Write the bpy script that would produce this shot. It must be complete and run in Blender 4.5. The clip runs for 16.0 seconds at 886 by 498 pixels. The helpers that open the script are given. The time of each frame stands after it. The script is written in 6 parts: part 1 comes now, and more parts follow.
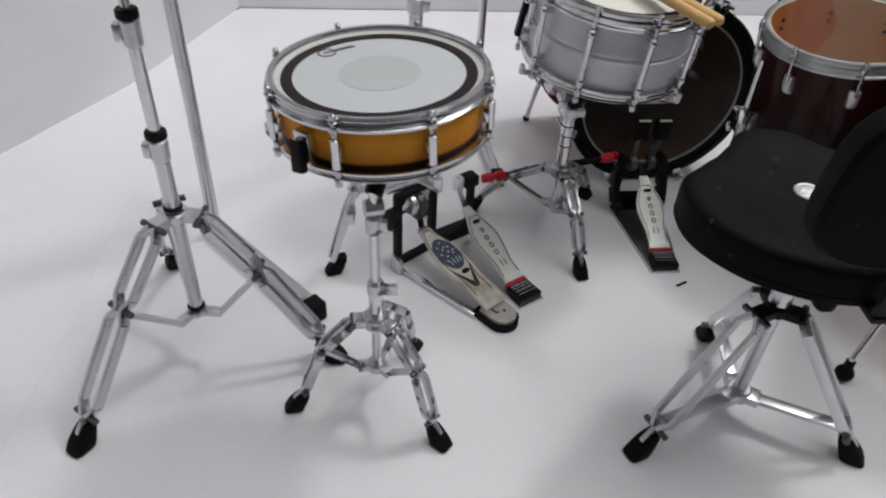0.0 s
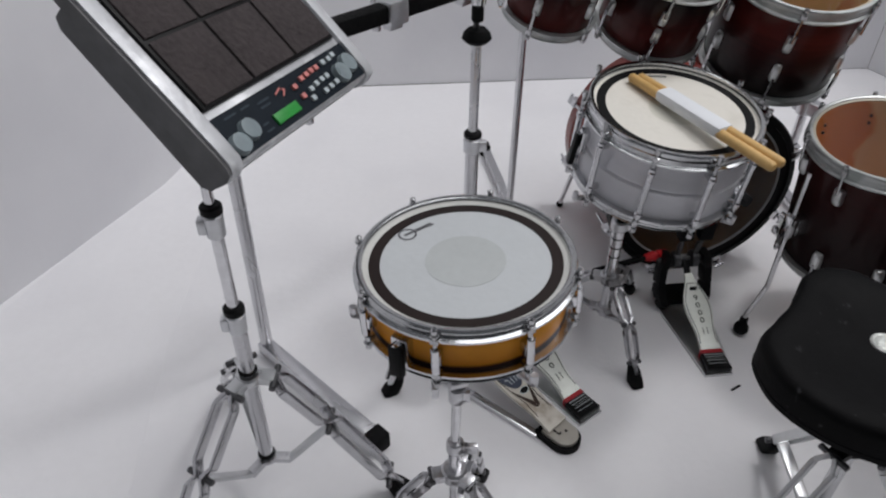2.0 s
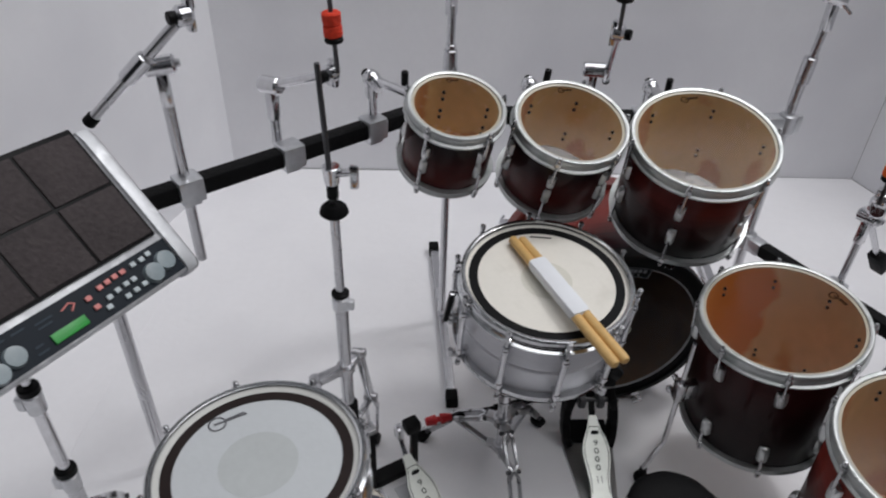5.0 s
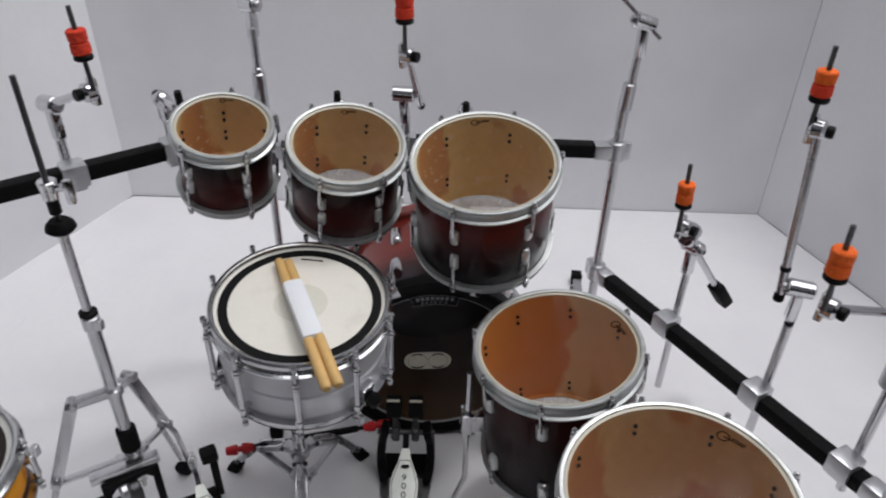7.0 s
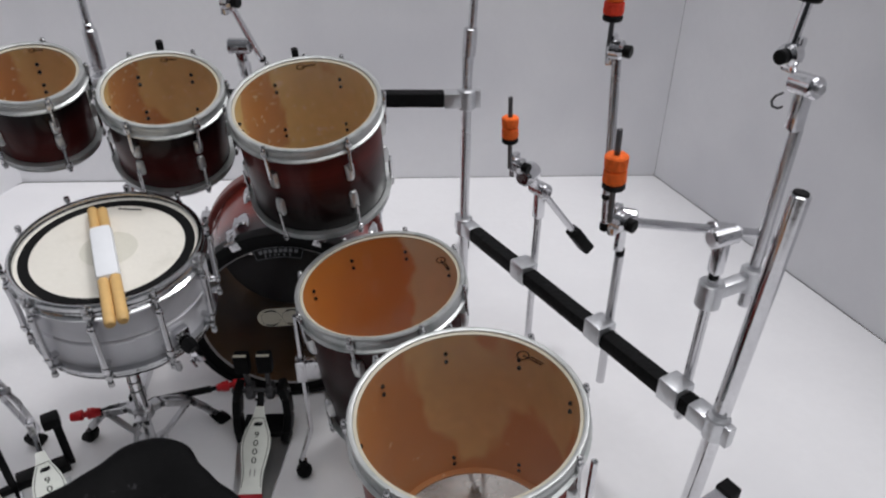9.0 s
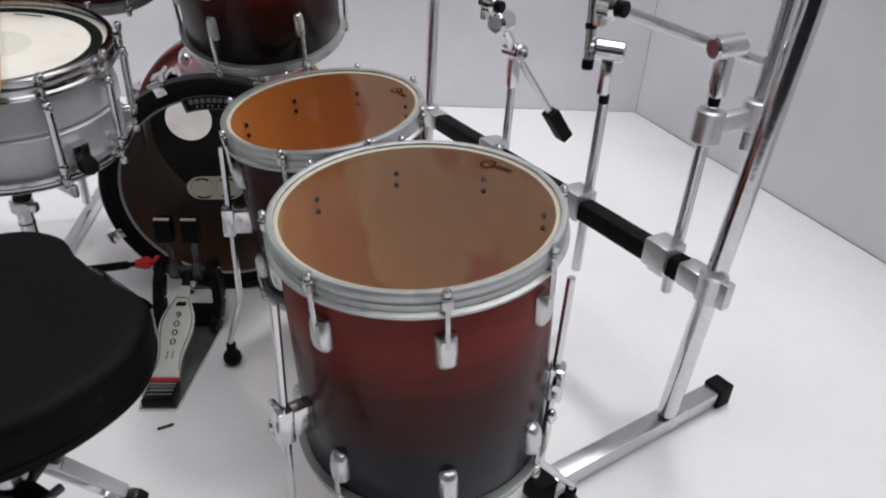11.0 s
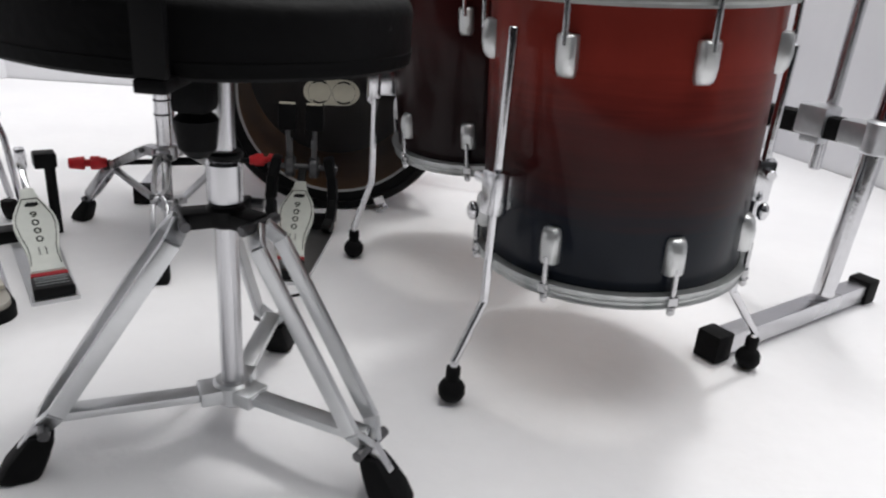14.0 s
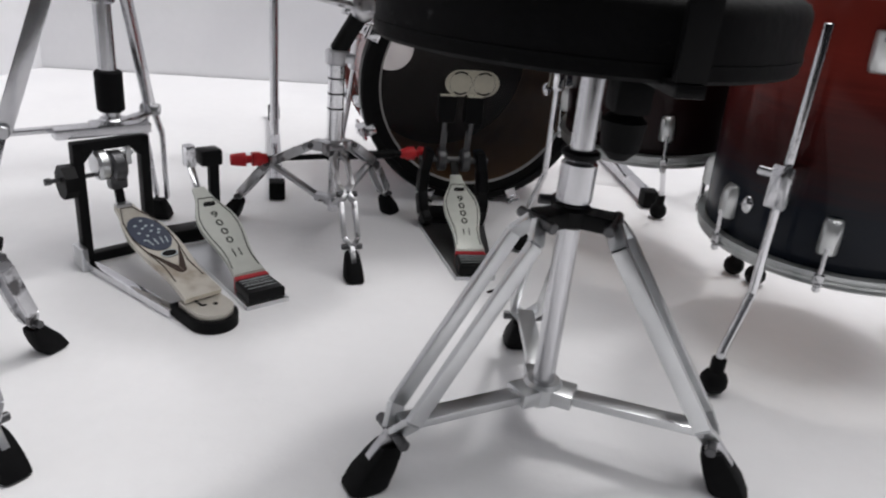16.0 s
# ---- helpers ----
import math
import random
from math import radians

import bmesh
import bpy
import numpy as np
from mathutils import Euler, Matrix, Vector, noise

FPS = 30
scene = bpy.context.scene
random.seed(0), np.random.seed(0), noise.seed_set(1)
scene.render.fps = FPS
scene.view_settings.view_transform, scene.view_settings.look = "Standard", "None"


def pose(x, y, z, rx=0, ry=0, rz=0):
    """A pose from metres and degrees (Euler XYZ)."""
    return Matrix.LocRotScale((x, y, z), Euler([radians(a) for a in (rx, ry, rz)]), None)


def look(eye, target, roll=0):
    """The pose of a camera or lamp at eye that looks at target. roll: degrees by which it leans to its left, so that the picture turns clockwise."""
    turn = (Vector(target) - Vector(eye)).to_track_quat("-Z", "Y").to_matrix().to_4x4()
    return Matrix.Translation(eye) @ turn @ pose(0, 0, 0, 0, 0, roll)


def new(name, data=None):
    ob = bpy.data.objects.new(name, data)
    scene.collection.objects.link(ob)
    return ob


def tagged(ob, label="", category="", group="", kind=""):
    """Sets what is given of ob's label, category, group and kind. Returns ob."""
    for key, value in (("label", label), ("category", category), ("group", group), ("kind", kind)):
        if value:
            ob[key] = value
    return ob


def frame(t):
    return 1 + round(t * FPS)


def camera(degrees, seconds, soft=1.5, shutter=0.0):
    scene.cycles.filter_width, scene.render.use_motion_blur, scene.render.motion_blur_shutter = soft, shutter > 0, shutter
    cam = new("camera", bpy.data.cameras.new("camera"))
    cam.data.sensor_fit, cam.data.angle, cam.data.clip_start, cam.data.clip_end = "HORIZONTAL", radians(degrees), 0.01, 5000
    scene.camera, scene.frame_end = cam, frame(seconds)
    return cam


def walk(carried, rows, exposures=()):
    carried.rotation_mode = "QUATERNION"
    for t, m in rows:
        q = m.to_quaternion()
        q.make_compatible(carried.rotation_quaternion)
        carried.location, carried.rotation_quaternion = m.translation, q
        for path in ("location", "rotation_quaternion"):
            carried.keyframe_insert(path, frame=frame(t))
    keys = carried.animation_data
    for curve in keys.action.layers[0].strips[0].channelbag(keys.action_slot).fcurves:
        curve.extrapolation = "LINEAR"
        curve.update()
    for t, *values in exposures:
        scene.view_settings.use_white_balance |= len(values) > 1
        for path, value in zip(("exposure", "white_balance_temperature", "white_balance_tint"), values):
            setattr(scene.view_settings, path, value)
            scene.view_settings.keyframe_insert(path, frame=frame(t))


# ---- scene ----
K = 0.2  # the kit is a miniature: lengths below are in units of 20 cm
cam = camera(63.0, 16.0, soft=2.1, shutter=0.3)
PATH = [
    (0, (0.1429, 0.1948, 0.9727), (0.165, 1.7459, -0.2897), 3.14),
    (0.5, (0.0786, 0.2207, 1.0113), (0.105, 1.7758, -0.2461), 2.04),
    (1, (0.0468, 0.2565, 1.0535), (0.0813, 1.809, -0.2069), 1.56),
    (1.5, (0.0329, 0.299, 1.094), (0.064, 1.8593, -0.1568), 0.98),
    (2, (0.0231, 0.3233, 1.1441), (0.0542, 1.8926, -0.0952), 0.82),
    (2.5, (0.0295, 0.3491, 1.1988), (0.0564, 1.9248, -0.0327), 0.35),
    (3, (0.0369, 0.3735, 1.2445), (0.0672, 1.9569, 0.023), 0.24),
    (3.2, (0.0471, 0.3848, 1.2686), (0.0743, 1.967, 0.0455), 0.26),
    (5.3, (0.39, 0.471, 1.351), (0.263, 2.079, 0.168), 2.3),
    (5.5, (0.434, 0.472, 1.346), (0.293, 2.088, 0.176), 2.5),
    (6, (0.558, 0.487, 1.329), (0.4, 2.129, 0.198), 2.5),
    (6.5, (0.668, 0.504, 1.315), (0.495, 2.157, 0.202), 2.0),
    (7, (0.782, 0.521, 1.316), (0.61, 2.178, 0.209), 1.4),
    (7.5, (0.875, 0.534, 1.325), (0.709, 2.191, 0.217), -0.3),
    (8, (0.969, 0.536, 1.325), (0.827, 2.193, 0.215), -1.5),
    (8.5, (1.04, 0.522, 1.281), (0.918, 2.185, 0.176), -1.2),
    (9, (1.06, 0.495, 1.214), (0.953, 2.164, 0.118), 0.1),
    (9.5, (1.073, 0.479, 1.14), (0.969, 2.147, 0.041), 0.6),
    (10, (1.088, 0.502, 1.065), (1.016, 2.17, -0.037), 1.5),
    (10.2, (1.096, 0.516, 1.026), (1.038, 2.185, -0.076), 2.0),
    (12.3, (1.071, 0.45, 0.662), (1.037, 2.24, -0.229), 4.3),
    (12.5, (1.06, 0.445, 0.637), (1.039, 2.243, -0.237), 4.3),
    (13, (1.017, 0.421, 0.577), (1.007, 2.235, -0.265), 4.2),
    (13.5, (0.943, 0.385, 0.536), (0.949, 2.223, -0.253), 4.3),
    (14, (0.858, 0.353, 0.49), (0.864, 2.201, -0.274), 4.8),
    (14.5, (0.773, 0.319, 0.475), (0.819, 2.197, -0.213), 5.5),
    (15, (0.669, 0.3, 0.461), (0.761, 2.199, -0.162), 5.6),
    (15.5, (0.574, 0.314, 0.466), (0.692, 2.193, -0.211), 5.5),
    (16, (0.482, 0.366, 0.47), (0.652, 2.196, -0.319), 5.5),
]
walk(cam, [(t, look(Vector(eye) * K, Vector(target) * K, roll)) for t, eye, target, roll in PATH],
     exposures=[(0, -0.42, 6550, 10), (1.5, -0.60, 6480, 10), (3, -0.68, 6430, 10), (5.5, -0.64, 6430, 10), (7.5, -0.45, 6460, 10), (10.2, -0.37, 6480, 10), (12.5, 0.14, 6600, 8), (14.5, 0.12, 6600, 8), (16, -0.02, 6580, 9)])

# ---------------------------------------------------------------- light
world = bpy.data.worlds.new("world")
scene.world = world
world.use_nodes = True
wn = world.node_tree
bgn = wn.nodes["Background"]
tcw = wn.nodes.new("ShaderNodeTexCoord")
sepw = wn.nodes.new("ShaderNodeSeparateXYZ")
rampw = wn.nodes.new("ShaderNodeValToRGB")
wn.links.new(tcw.outputs["Generated"], sepw.inputs[0])
wn.links.new(sepw.outputs["Z"], rampw.inputs[0])
wn.links.new(rampw.outputs[0], bgn.inputs[0])
rampw.color_ramp.elements[0].color = (0.03, 0.03, 0.034, 1)
rampw.color_ramp.elements[1].color = (0.55, 0.56, 0.60, 1)
bgn.inputs[1].default_value = 0.42


def area_lamp(name, eye, target, size, power):
    data = bpy.data.lights.new(name, "AREA")
    data.shape, data.size, data.energy, data.color = "DISK", size * K, power, (0.995, 0.985, 0.997)
    ob = new(name, data)
    ob.matrix_world = look(Vector(eye) * K, Vector(target) * K)
    return ob


area_lamp("ceiling_lamp", (1.92, 2.62, 4.2), (0.4, 1.6, 0.0), 0.56, 2.1)
area_lamp("room_lamp", (1.65, 1.55, 4.7), (-0.3, 1.7, 0.2), 5.2, 7.9)

# ---------------------------------------------------------------- materials


def mat(name, base, rough=0.5, metal=0.0, coat=0.0, bump=0.0, grain=60.0, vary=0.08, rough_vary=0.1, spec=0.5):
    """A Principled surface with two scales of variation in tone, gloss and relief. grain is in waves per unit."""
    m = bpy.data.materials.new(name)
    m.use_nodes = True
    nt = m.node_tree
    b = nt.nodes["Principled BSDF"]
    b.inputs["Metallic"].default_value = metal
    b.inputs["Coat Weight"].default_value = coat
    b.inputs["Coat Roughness"].default_value = 0.08
    b.inputs["Specular IOR Level"].default_value = spec
    tc = nt.nodes.new("ShaderNodeTexCoord")
    fine, wide = nt.nodes.new("ShaderNodeTexNoise"), nt.nodes.new("ShaderNodeTexNoise")
    for node, scale, det in ((fine, grain / K, 5), (wide, grain / K / 9, 3)):
        node.inputs["Scale"].default_value = scale
        node.inputs["Detail"].default_value = det
        nt.links.new(tc.outputs["Object"], node.inputs["Vector"])
    add = nt.nodes.new("ShaderNodeMath")
    add.operation = "ADD"
    nt.links.new(fine.outputs[0], add.inputs[0])
    nt.links.new(wide.outputs[0], add.inputs[1])
    ramp = nt.nodes.new("ShaderNodeMapRange")
    ramp.inputs[1].default_value, ramp.inputs[2].default_value = 0.6, 1.4
    ramp.inputs[3].default_value, ramp.inputs[4].default_value = 1 - vary, 1 + vary
    nt.links.new(add.outputs[0], ramp.inputs[0])
    mul = nt.nodes.new("ShaderNodeMix")
    mul.data_type, mul.blend_type = "RGBA", "MULTIPLY"
    mul.inputs[0].default_value = 1.0
    mul.inputs[6].default_value = (*base, 1)
    nt.links.new(ramp.outputs[0], mul.inputs[7])
    nt.links.new(mul.outputs[2], b.inputs["Base Color"])
    rr = nt.nodes.new("ShaderNodeMapRange")
    rr.inputs[3].default_value, rr.inputs[4].default_value = max(0.02, rough - rough_vary), min(1, rough + rough_vary)
    nt.links.new(wide.outputs[0], rr.inputs[0])
    nt.links.new(rr.outputs[0], b.inputs["Roughness"])
    if bump:
        bn = nt.nodes.new("ShaderNodeBump")
        bn.inputs["Strength"].default_value = bump
        bn.inputs["Distance"].default_value = 0.002 * K * 5
        nt.links.new(fine.outputs[0], bn.inputs["Height"])
        nt.links.new(bn.outputs[0], b.inputs["Normal"])
    return m


def tint_over(m, second, low, high, scale, stretch=(1, 1, 1), detail=3.0):
    """Lays blotches of a second colour over the base of a mat()."""
    nt = m.node_tree
    b = nt.nodes["Principled BSDF"]
    old = b.inputs["Base Color"].links[0].from_socket
    tc = nt.nodes.new("ShaderNodeTexCoord")
    mp = nt.nodes.new("ShaderNodeMapping")
    mp.inputs["Scale"].default_value = [s * scale / K for s in stretch]
    nz = nt.nodes.new("ShaderNodeTexNoise")
    nz.inputs["Scale"].default_value, nz.inputs["Detail"].default_value = 1.0, detail
    mr = nt.nodes.new("ShaderNodeMapRange")
    mr.interpolation_type = "SMOOTHSTEP"
    mr.inputs[1].default_value, mr.inputs[2].default_value = low, high
    mx = nt.nodes.new("ShaderNodeMix")
    mx.data_type = "RGBA"
    mx.inputs[7].default_value = (*second, 1)
    nt.links.new(tc.outputs["Object"], mp.inputs[0])
    nt.links.new(mp.outputs[0], nz.inputs["Vector"])
    nt.links.new(nz.outputs[0], mr.inputs[0])
    nt.links.new(mr.outputs[0], mx.inputs[0])
    nt.links.new(old, mx.inputs[6])
    nt.links.new(mx.outputs[2], b.inputs["Base Color"])
    return m


def fade(name, stops, z0, z1, coat=0.14, ragged=0.22):
    """Lacquered wood whose stain fades along the drum's axis, with a fine grain round the shell."""
    m = mat(name, (1, 1, 1), 0.40, coat=coat, spec=0.06, grain=30, vary=0.12, rough_vary=0.05)
    nt = m.node_tree
    b = nt.nodes["Principled BSDF"]
    b.inputs["Coat Roughness"].default_value = 0.10
    old = b.inputs["Base Color"].links[0].from_socket
    tc = nt.nodes.new("ShaderNodeTexCoord")
    sp = nt.nodes.new("ShaderNodeSeparateXYZ")
    nz = nt.nodes.new("ShaderNodeTexNoise")
    nz.inputs["Scale"].default_value, nz.inputs["Detail"].default_value = 1.0, 6.0
    mp = nt.nodes.new("ShaderNodeMapping")
    mp.inputs["Scale"].default_value = (9 / K, 9 / K, 120 / K)
    nt.links.new(tc.outputs["Object"], mp.inputs[0])
    nt.links.new(mp.outputs[0], nz.inputs["Vector"])
    nt.links.new(tc.outputs["Object"], sp.inputs[0])
    mr = nt.nodes.new("ShaderNodeMapRange")
    mr.inputs[1].default_value, mr.inputs[2].default_value = z0 * K, z1 * K
    nt.links.new(sp.outputs[2], mr.inputs[0])
    ad = nt.nodes.new("ShaderNodeMath")
    ad.operation = "MULTIPLY_ADD"
    ad.inputs[1].default_value, ad.inputs[2].default_value = ragged, -ragged / 2
    nt.links.new(nz.outputs[0], ad.inputs[0])
    a2 = nt.nodes.new("ShaderNodeMath")
    nt.links.new(mr.outputs[0], a2.inputs[0])
    nt.links.new(ad.outputs[0], a2.inputs[1])
    cr = nt.nodes.new("ShaderNodeValToRGB")
    el = cr.color_ramp.elements
    el[0].position, el[0].color = stops[0][0], (*stops[0][1], 1)
    el[1].position, el[1].color = stops[-1][0], (*stops[-1][1], 1)
    for p, c in stops[1:-1]:
        e = el.new(p)
        e.color = (*c, 1)
    nt.links.new(a2.outputs[0], cr.inputs[0])
    mx = nt.nodes.new("ShaderNodeMix")
    mx.data_type, mx.blend_type = "RGBA", "MULTIPLY"
    mx.inputs[0].default_value = 1.0
    nt.links.new(cr.outputs[0], mx.inputs[6])
    nt.links.new(old, mx.inputs[7])
    nt.links.new(mx.outputs[2], b.inputs["Base Color"])
    return m


def film(name, tint, clear, gloss):
    """A thin clear plastic head: mostly see-through, with a gloss of its own and a faint milky tint."""
    m = bpy.data.materials.new(name)
    m.use_nodes = True
    nt = m.node_tree
    nt.nodes.remove(nt.nodes["Principled BSDF"])
    out = nt.nodes["Material Output"]
    tr, gl, df = nt.nodes.new("ShaderNodeBsdfTransparent"), nt.nodes.new("ShaderNodeBsdfGlossy"), nt.nodes.new("ShaderNodeBsdfDiffuse")
    tr.inputs[0].default_value = (*clear, 1)
    gl.inputs["Roughness"].default_value = 0.13
    df.inputs[0].default_value = (*tint, 1)
    m1, m2 = nt.nodes.new("ShaderNodeMixShader"), nt.nodes.new("ShaderNodeMixShader")
    nz = nt.nodes.new("ShaderNodeTexNoise")
    tc = nt.nodes.new("ShaderNodeTexCoord")
    nz.inputs["Scale"].default_value, nz.inputs["Detail"].default_value = 26 / K, 6
    nt.links.new(tc.outputs["Object"], nz.inputs["Vector"])
    mr = nt.nodes.new("ShaderNodeMapRange")
    mr.inputs[1].default_value, mr.inputs[2].default_value = 0.35, 0.8
    mr.inputs[3].default_value, mr.inputs[4].default_value = gloss[1] * 0.5, gloss[1] * 1.8
    nt.links.new(nz.outputs[0], mr.inputs[0])
    nt.links.new(mr.outputs[0], m1.inputs[0])
    nt.links.new(tr.outputs[0], m1.inputs[1])
    nt.links.new(df.outputs[0], m1.inputs[2])
    lw, pw2, ml = nt.nodes.new("ShaderNodeLayerWeight"), nt.nodes.new("ShaderNodeMath"), nt.nodes.new("ShaderNodeMath")
    lw.inputs[0].default_value = 0.5
    pw2.operation, ml.operation = "POWER", "MULTIPLY_ADD"
    pw2.inputs[1].default_value = 2.0
    ml.inputs[1].default_value, ml.inputs[2].default_value = gloss[0] * 13, gloss[0] * 0.6
    nt.links.new(lw.outputs["Facing"], pw2.inputs[0])
    nt.links.new(pw2.outputs[0], ml.inputs[0])
    nt.links.new(ml.outputs[0], m2.inputs[0])
    nt.links.new(m1.outputs[0], m2.inputs[1])
    nt.links.new(gl.outputs[0], m2.inputs[2])
    nt.links.new(m2.outputs[0], out.inputs[0])
    return m


PAPER = tint_over(mat("white_paper", (0.85, 0.845, 0.86), 0.75, bump=0.08, grain=45, vary=0.02), (0.80, 0.795, 0.815), 0.45, 0.75, 2.2)
nt = PAPER.node_tree
nz, tcp, bp = nt.nodes.new("ShaderNodeTexNoise"), nt.nodes.new("ShaderNodeTexCoord"), nt.nodes.new("ShaderNodeBump")
nz.inputs["Scale"].default_value, nz.inputs["Detail"].default_value = 3.2 / K, 2.0
bp.inputs["Strength"].default_value, bp.inputs["Distance"].default_value = 0.35, 0.012 * K
old_bump = nt.nodes["Principled BSDF"].inputs["Normal"].links[0].from_socket
nt.links.new(tcp.outputs["Object"], nz.inputs["Vector"])
nt.links.new(nz.outputs[0], bp.inputs["Height"])
nt.links.new(old_bump, bp.inputs["Normal"])
nt.links.new(bp.outputs[0], nt.nodes["Principled BSDF"].inputs["Normal"])
BOARD = tint_over(mat("white_board", (0.80, 0.80, 0.82), 0.7, bump=0.05, grain=45, vary=0.02), (0.70, 0.70, 0.73), 0.4, 0.75, 1.6)
CHROME = mat("chrome", (0.69, 0.69, 0.71), 0.14, 1.0, grain=90, vary=0.12, rough_vary=0.07, bump=0.03)
# Dark blotches in the colour stand in for dark reflections in the chrome.
REFLCHROME = tint_over(mat("chrome_dark_reflections", (0.60, 0.60, 0.62), 0.33, 1.0, grain=70, vary=0.18, rough_vary=0.14, bump=0.05), (0.13, 0.125, 0.13), 0.54, 0.66, 34)
TUBE = mat("silver_tube", (0.62, 0.62, 0.64), 0.26, 1.0, grain=50, vary=0.06, rough_vary=0.08)
CAST = mat("cast_clamp", (0.66, 0.67, 0.69), 0.36, 0.9, grain=80, vary=0.12, bump=0.06)
HOOPM = tint_over(mat("hoop_metal", (0.53, 0.545, 0.54), 0.38, 0.75, grain=60, vary=0.12, bump=0.03), (0.40, 0.43, 0.42), 0.52, 0.70, 24)
SATIN = mat("satin_chrome", (0.62, 0.63, 0.64), 0.31, 1.0, grain=40, vary=0.08, rough_vary=0.08, bump=0.02)
LUGM = mat("cast_lug", (0.66, 0.67, 0.67), 0.34, 0.9, grain=60, vary=0.12, rough_vary=0.08, bump=0.04)
HOOPC = mat("chrome_hoop", (0.62, 0.63, 0.64), 0.16, 1.0, grain=50, vary=0.12, rough_vary=0.08, bump=0.02)
RODM = mat("rod_steel", (0.52, 0.52, 0.53), 0.2, 1.0, grain=90, vary=0.3, rough_vary=0.1)
RUBBER = mat("black_rubber", (0.0035, 0.0035, 0.004), 0.65, spec=0.12, grain=80, vary=0.3, bump=0.15)
BLACK = mat("black_paint", (0.0035, 0.0035, 0.004), 0.45, spec=0.15, grain=60, vary=0.25, bump=0.05)
WRAP = mat("black_sleeve", (0.004, 0.004, 0.0045), 0.7, spec=0.15, grain=110, vary=0.3, bump=0.3)
VINYL = tint_over(mat("black_vinyl", (0.0026, 0.0026, 0.003), 0.62, spec=0.10, grain=120, vary=0.4, bump=0.10), (0.05, 0.05, 0.053), 0.66, 0.80, 55, detail=8)
DARKMETAL = mat("dark_metal", (0.10, 0.10, 0.105), 0.35, 0.8, grain=70, vary=0.2)
ORANGE = mat("orange_felt", (0.92, 0.15, 0.015), 0.85, grain=150, vary=0.22, bump=0.5)
# Real red felt; also paints the shaded lower washer of an orange pair.
RED_SHADED_F = mat("red_and_shaded_felt", (0.72, 0.045, 0.015), 0.85, grain=150, vary=0.22, bump=0.5)
REDP = mat("red_joint", (0.62, 0.012, 0.02), 0.45, grain=90, vary=0.25, bump=0.2)
ALU = tint_over(mat("brushed_aluminium", (0.68, 0.68, 0.71), 0.5, 0.45, grain=40, vary=0.06, rough_vary=0.08), (0.60, 0.60, 0.63), 0.5, 0.8, 6, (1, 1, 5))
COAT = tint_over(mat("coated_head", (0.78, 0.75, 0.68), 0.55, grain=120, vary=0.03, bump=0.1), (0.70, 0.67, 0.60), 0.5, 0.8, 14)
GREYHEAD = mat("grey_head", (0.56, 0.585, 0.60), 0.45, grain=100, vary=0.03, bump=0.05)
GREYDOT = mat("grey_dot", (0.49, 0.515, 0.515), 0.5, grain=100, vary=0.05)
RINGBROWN = mat("dark_ring", (0.020, 0.013, 0.012), 0.5, spec=0.2, grain=60, vary=0.2)
CREAM = mat("cream_collar", (0.50, 0.46, 0.36), 0.4, grain=70, vary=0.08)
INK = mat("black_ink", (0.004, 0.004, 0.0045), 0.6, spec=0.15, grain=60, vary=0.1)
SCREWB = mat("browned_screw", (0.012, 0.005, 0.003), 0.9, spec=0.02, grain=60, vary=0.3)
INKBROWN = mat("brown_ink", (0.030, 0.014, 0.008), 0.7, grain=60, vary=0.2, spec=0.05)
AMBER = fade("amber_lacquer", [(0.0, (0.02, 0.006, 0.004)), (0.24, (0.03, 0.009, 0.005)), (0.30, (0.62, 0.23, 0.014)), (0.7, (0.80, 0.34, 0.025)), (1.0, (0.55, 0.21, 0.014))], -0.075, -0.012, ragged=0.03)
def inner_wood(name, base, stain, low, scale, flecks):
    """Bare wood stained in blotches, with pale specks of glue."""
    m = mat(name, base, 0.55, grain=40, vary=0.12, bump=0.05)
    tint_over(m, stain, low, low + 0.055, scale, (1, 1, 0.6))
    return tint_over(m, (0.72, 0.54, 0.32), flecks, flecks + 0.10, 85, detail=6)


WOODIN = inner_wood("inner_wood", (0.68, 0.47, 0.18), (0.56, 0.25, 0.065), 0.51, 6.5, 0.59)
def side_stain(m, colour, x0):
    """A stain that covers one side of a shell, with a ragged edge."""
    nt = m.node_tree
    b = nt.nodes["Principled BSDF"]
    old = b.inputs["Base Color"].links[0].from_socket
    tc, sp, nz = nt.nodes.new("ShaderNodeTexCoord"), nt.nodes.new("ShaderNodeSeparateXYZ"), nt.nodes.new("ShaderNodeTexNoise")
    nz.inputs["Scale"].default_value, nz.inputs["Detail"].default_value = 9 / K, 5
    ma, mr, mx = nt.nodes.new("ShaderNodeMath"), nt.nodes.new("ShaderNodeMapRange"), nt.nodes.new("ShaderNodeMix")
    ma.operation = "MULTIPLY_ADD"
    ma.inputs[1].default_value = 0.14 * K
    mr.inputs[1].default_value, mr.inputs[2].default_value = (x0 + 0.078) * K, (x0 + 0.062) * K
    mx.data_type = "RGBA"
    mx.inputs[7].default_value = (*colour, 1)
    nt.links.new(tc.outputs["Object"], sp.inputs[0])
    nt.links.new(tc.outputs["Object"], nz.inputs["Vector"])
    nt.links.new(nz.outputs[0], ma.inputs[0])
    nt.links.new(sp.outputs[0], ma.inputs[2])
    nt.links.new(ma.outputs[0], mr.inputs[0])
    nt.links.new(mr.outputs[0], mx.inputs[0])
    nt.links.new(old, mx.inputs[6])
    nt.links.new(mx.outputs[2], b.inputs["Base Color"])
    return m


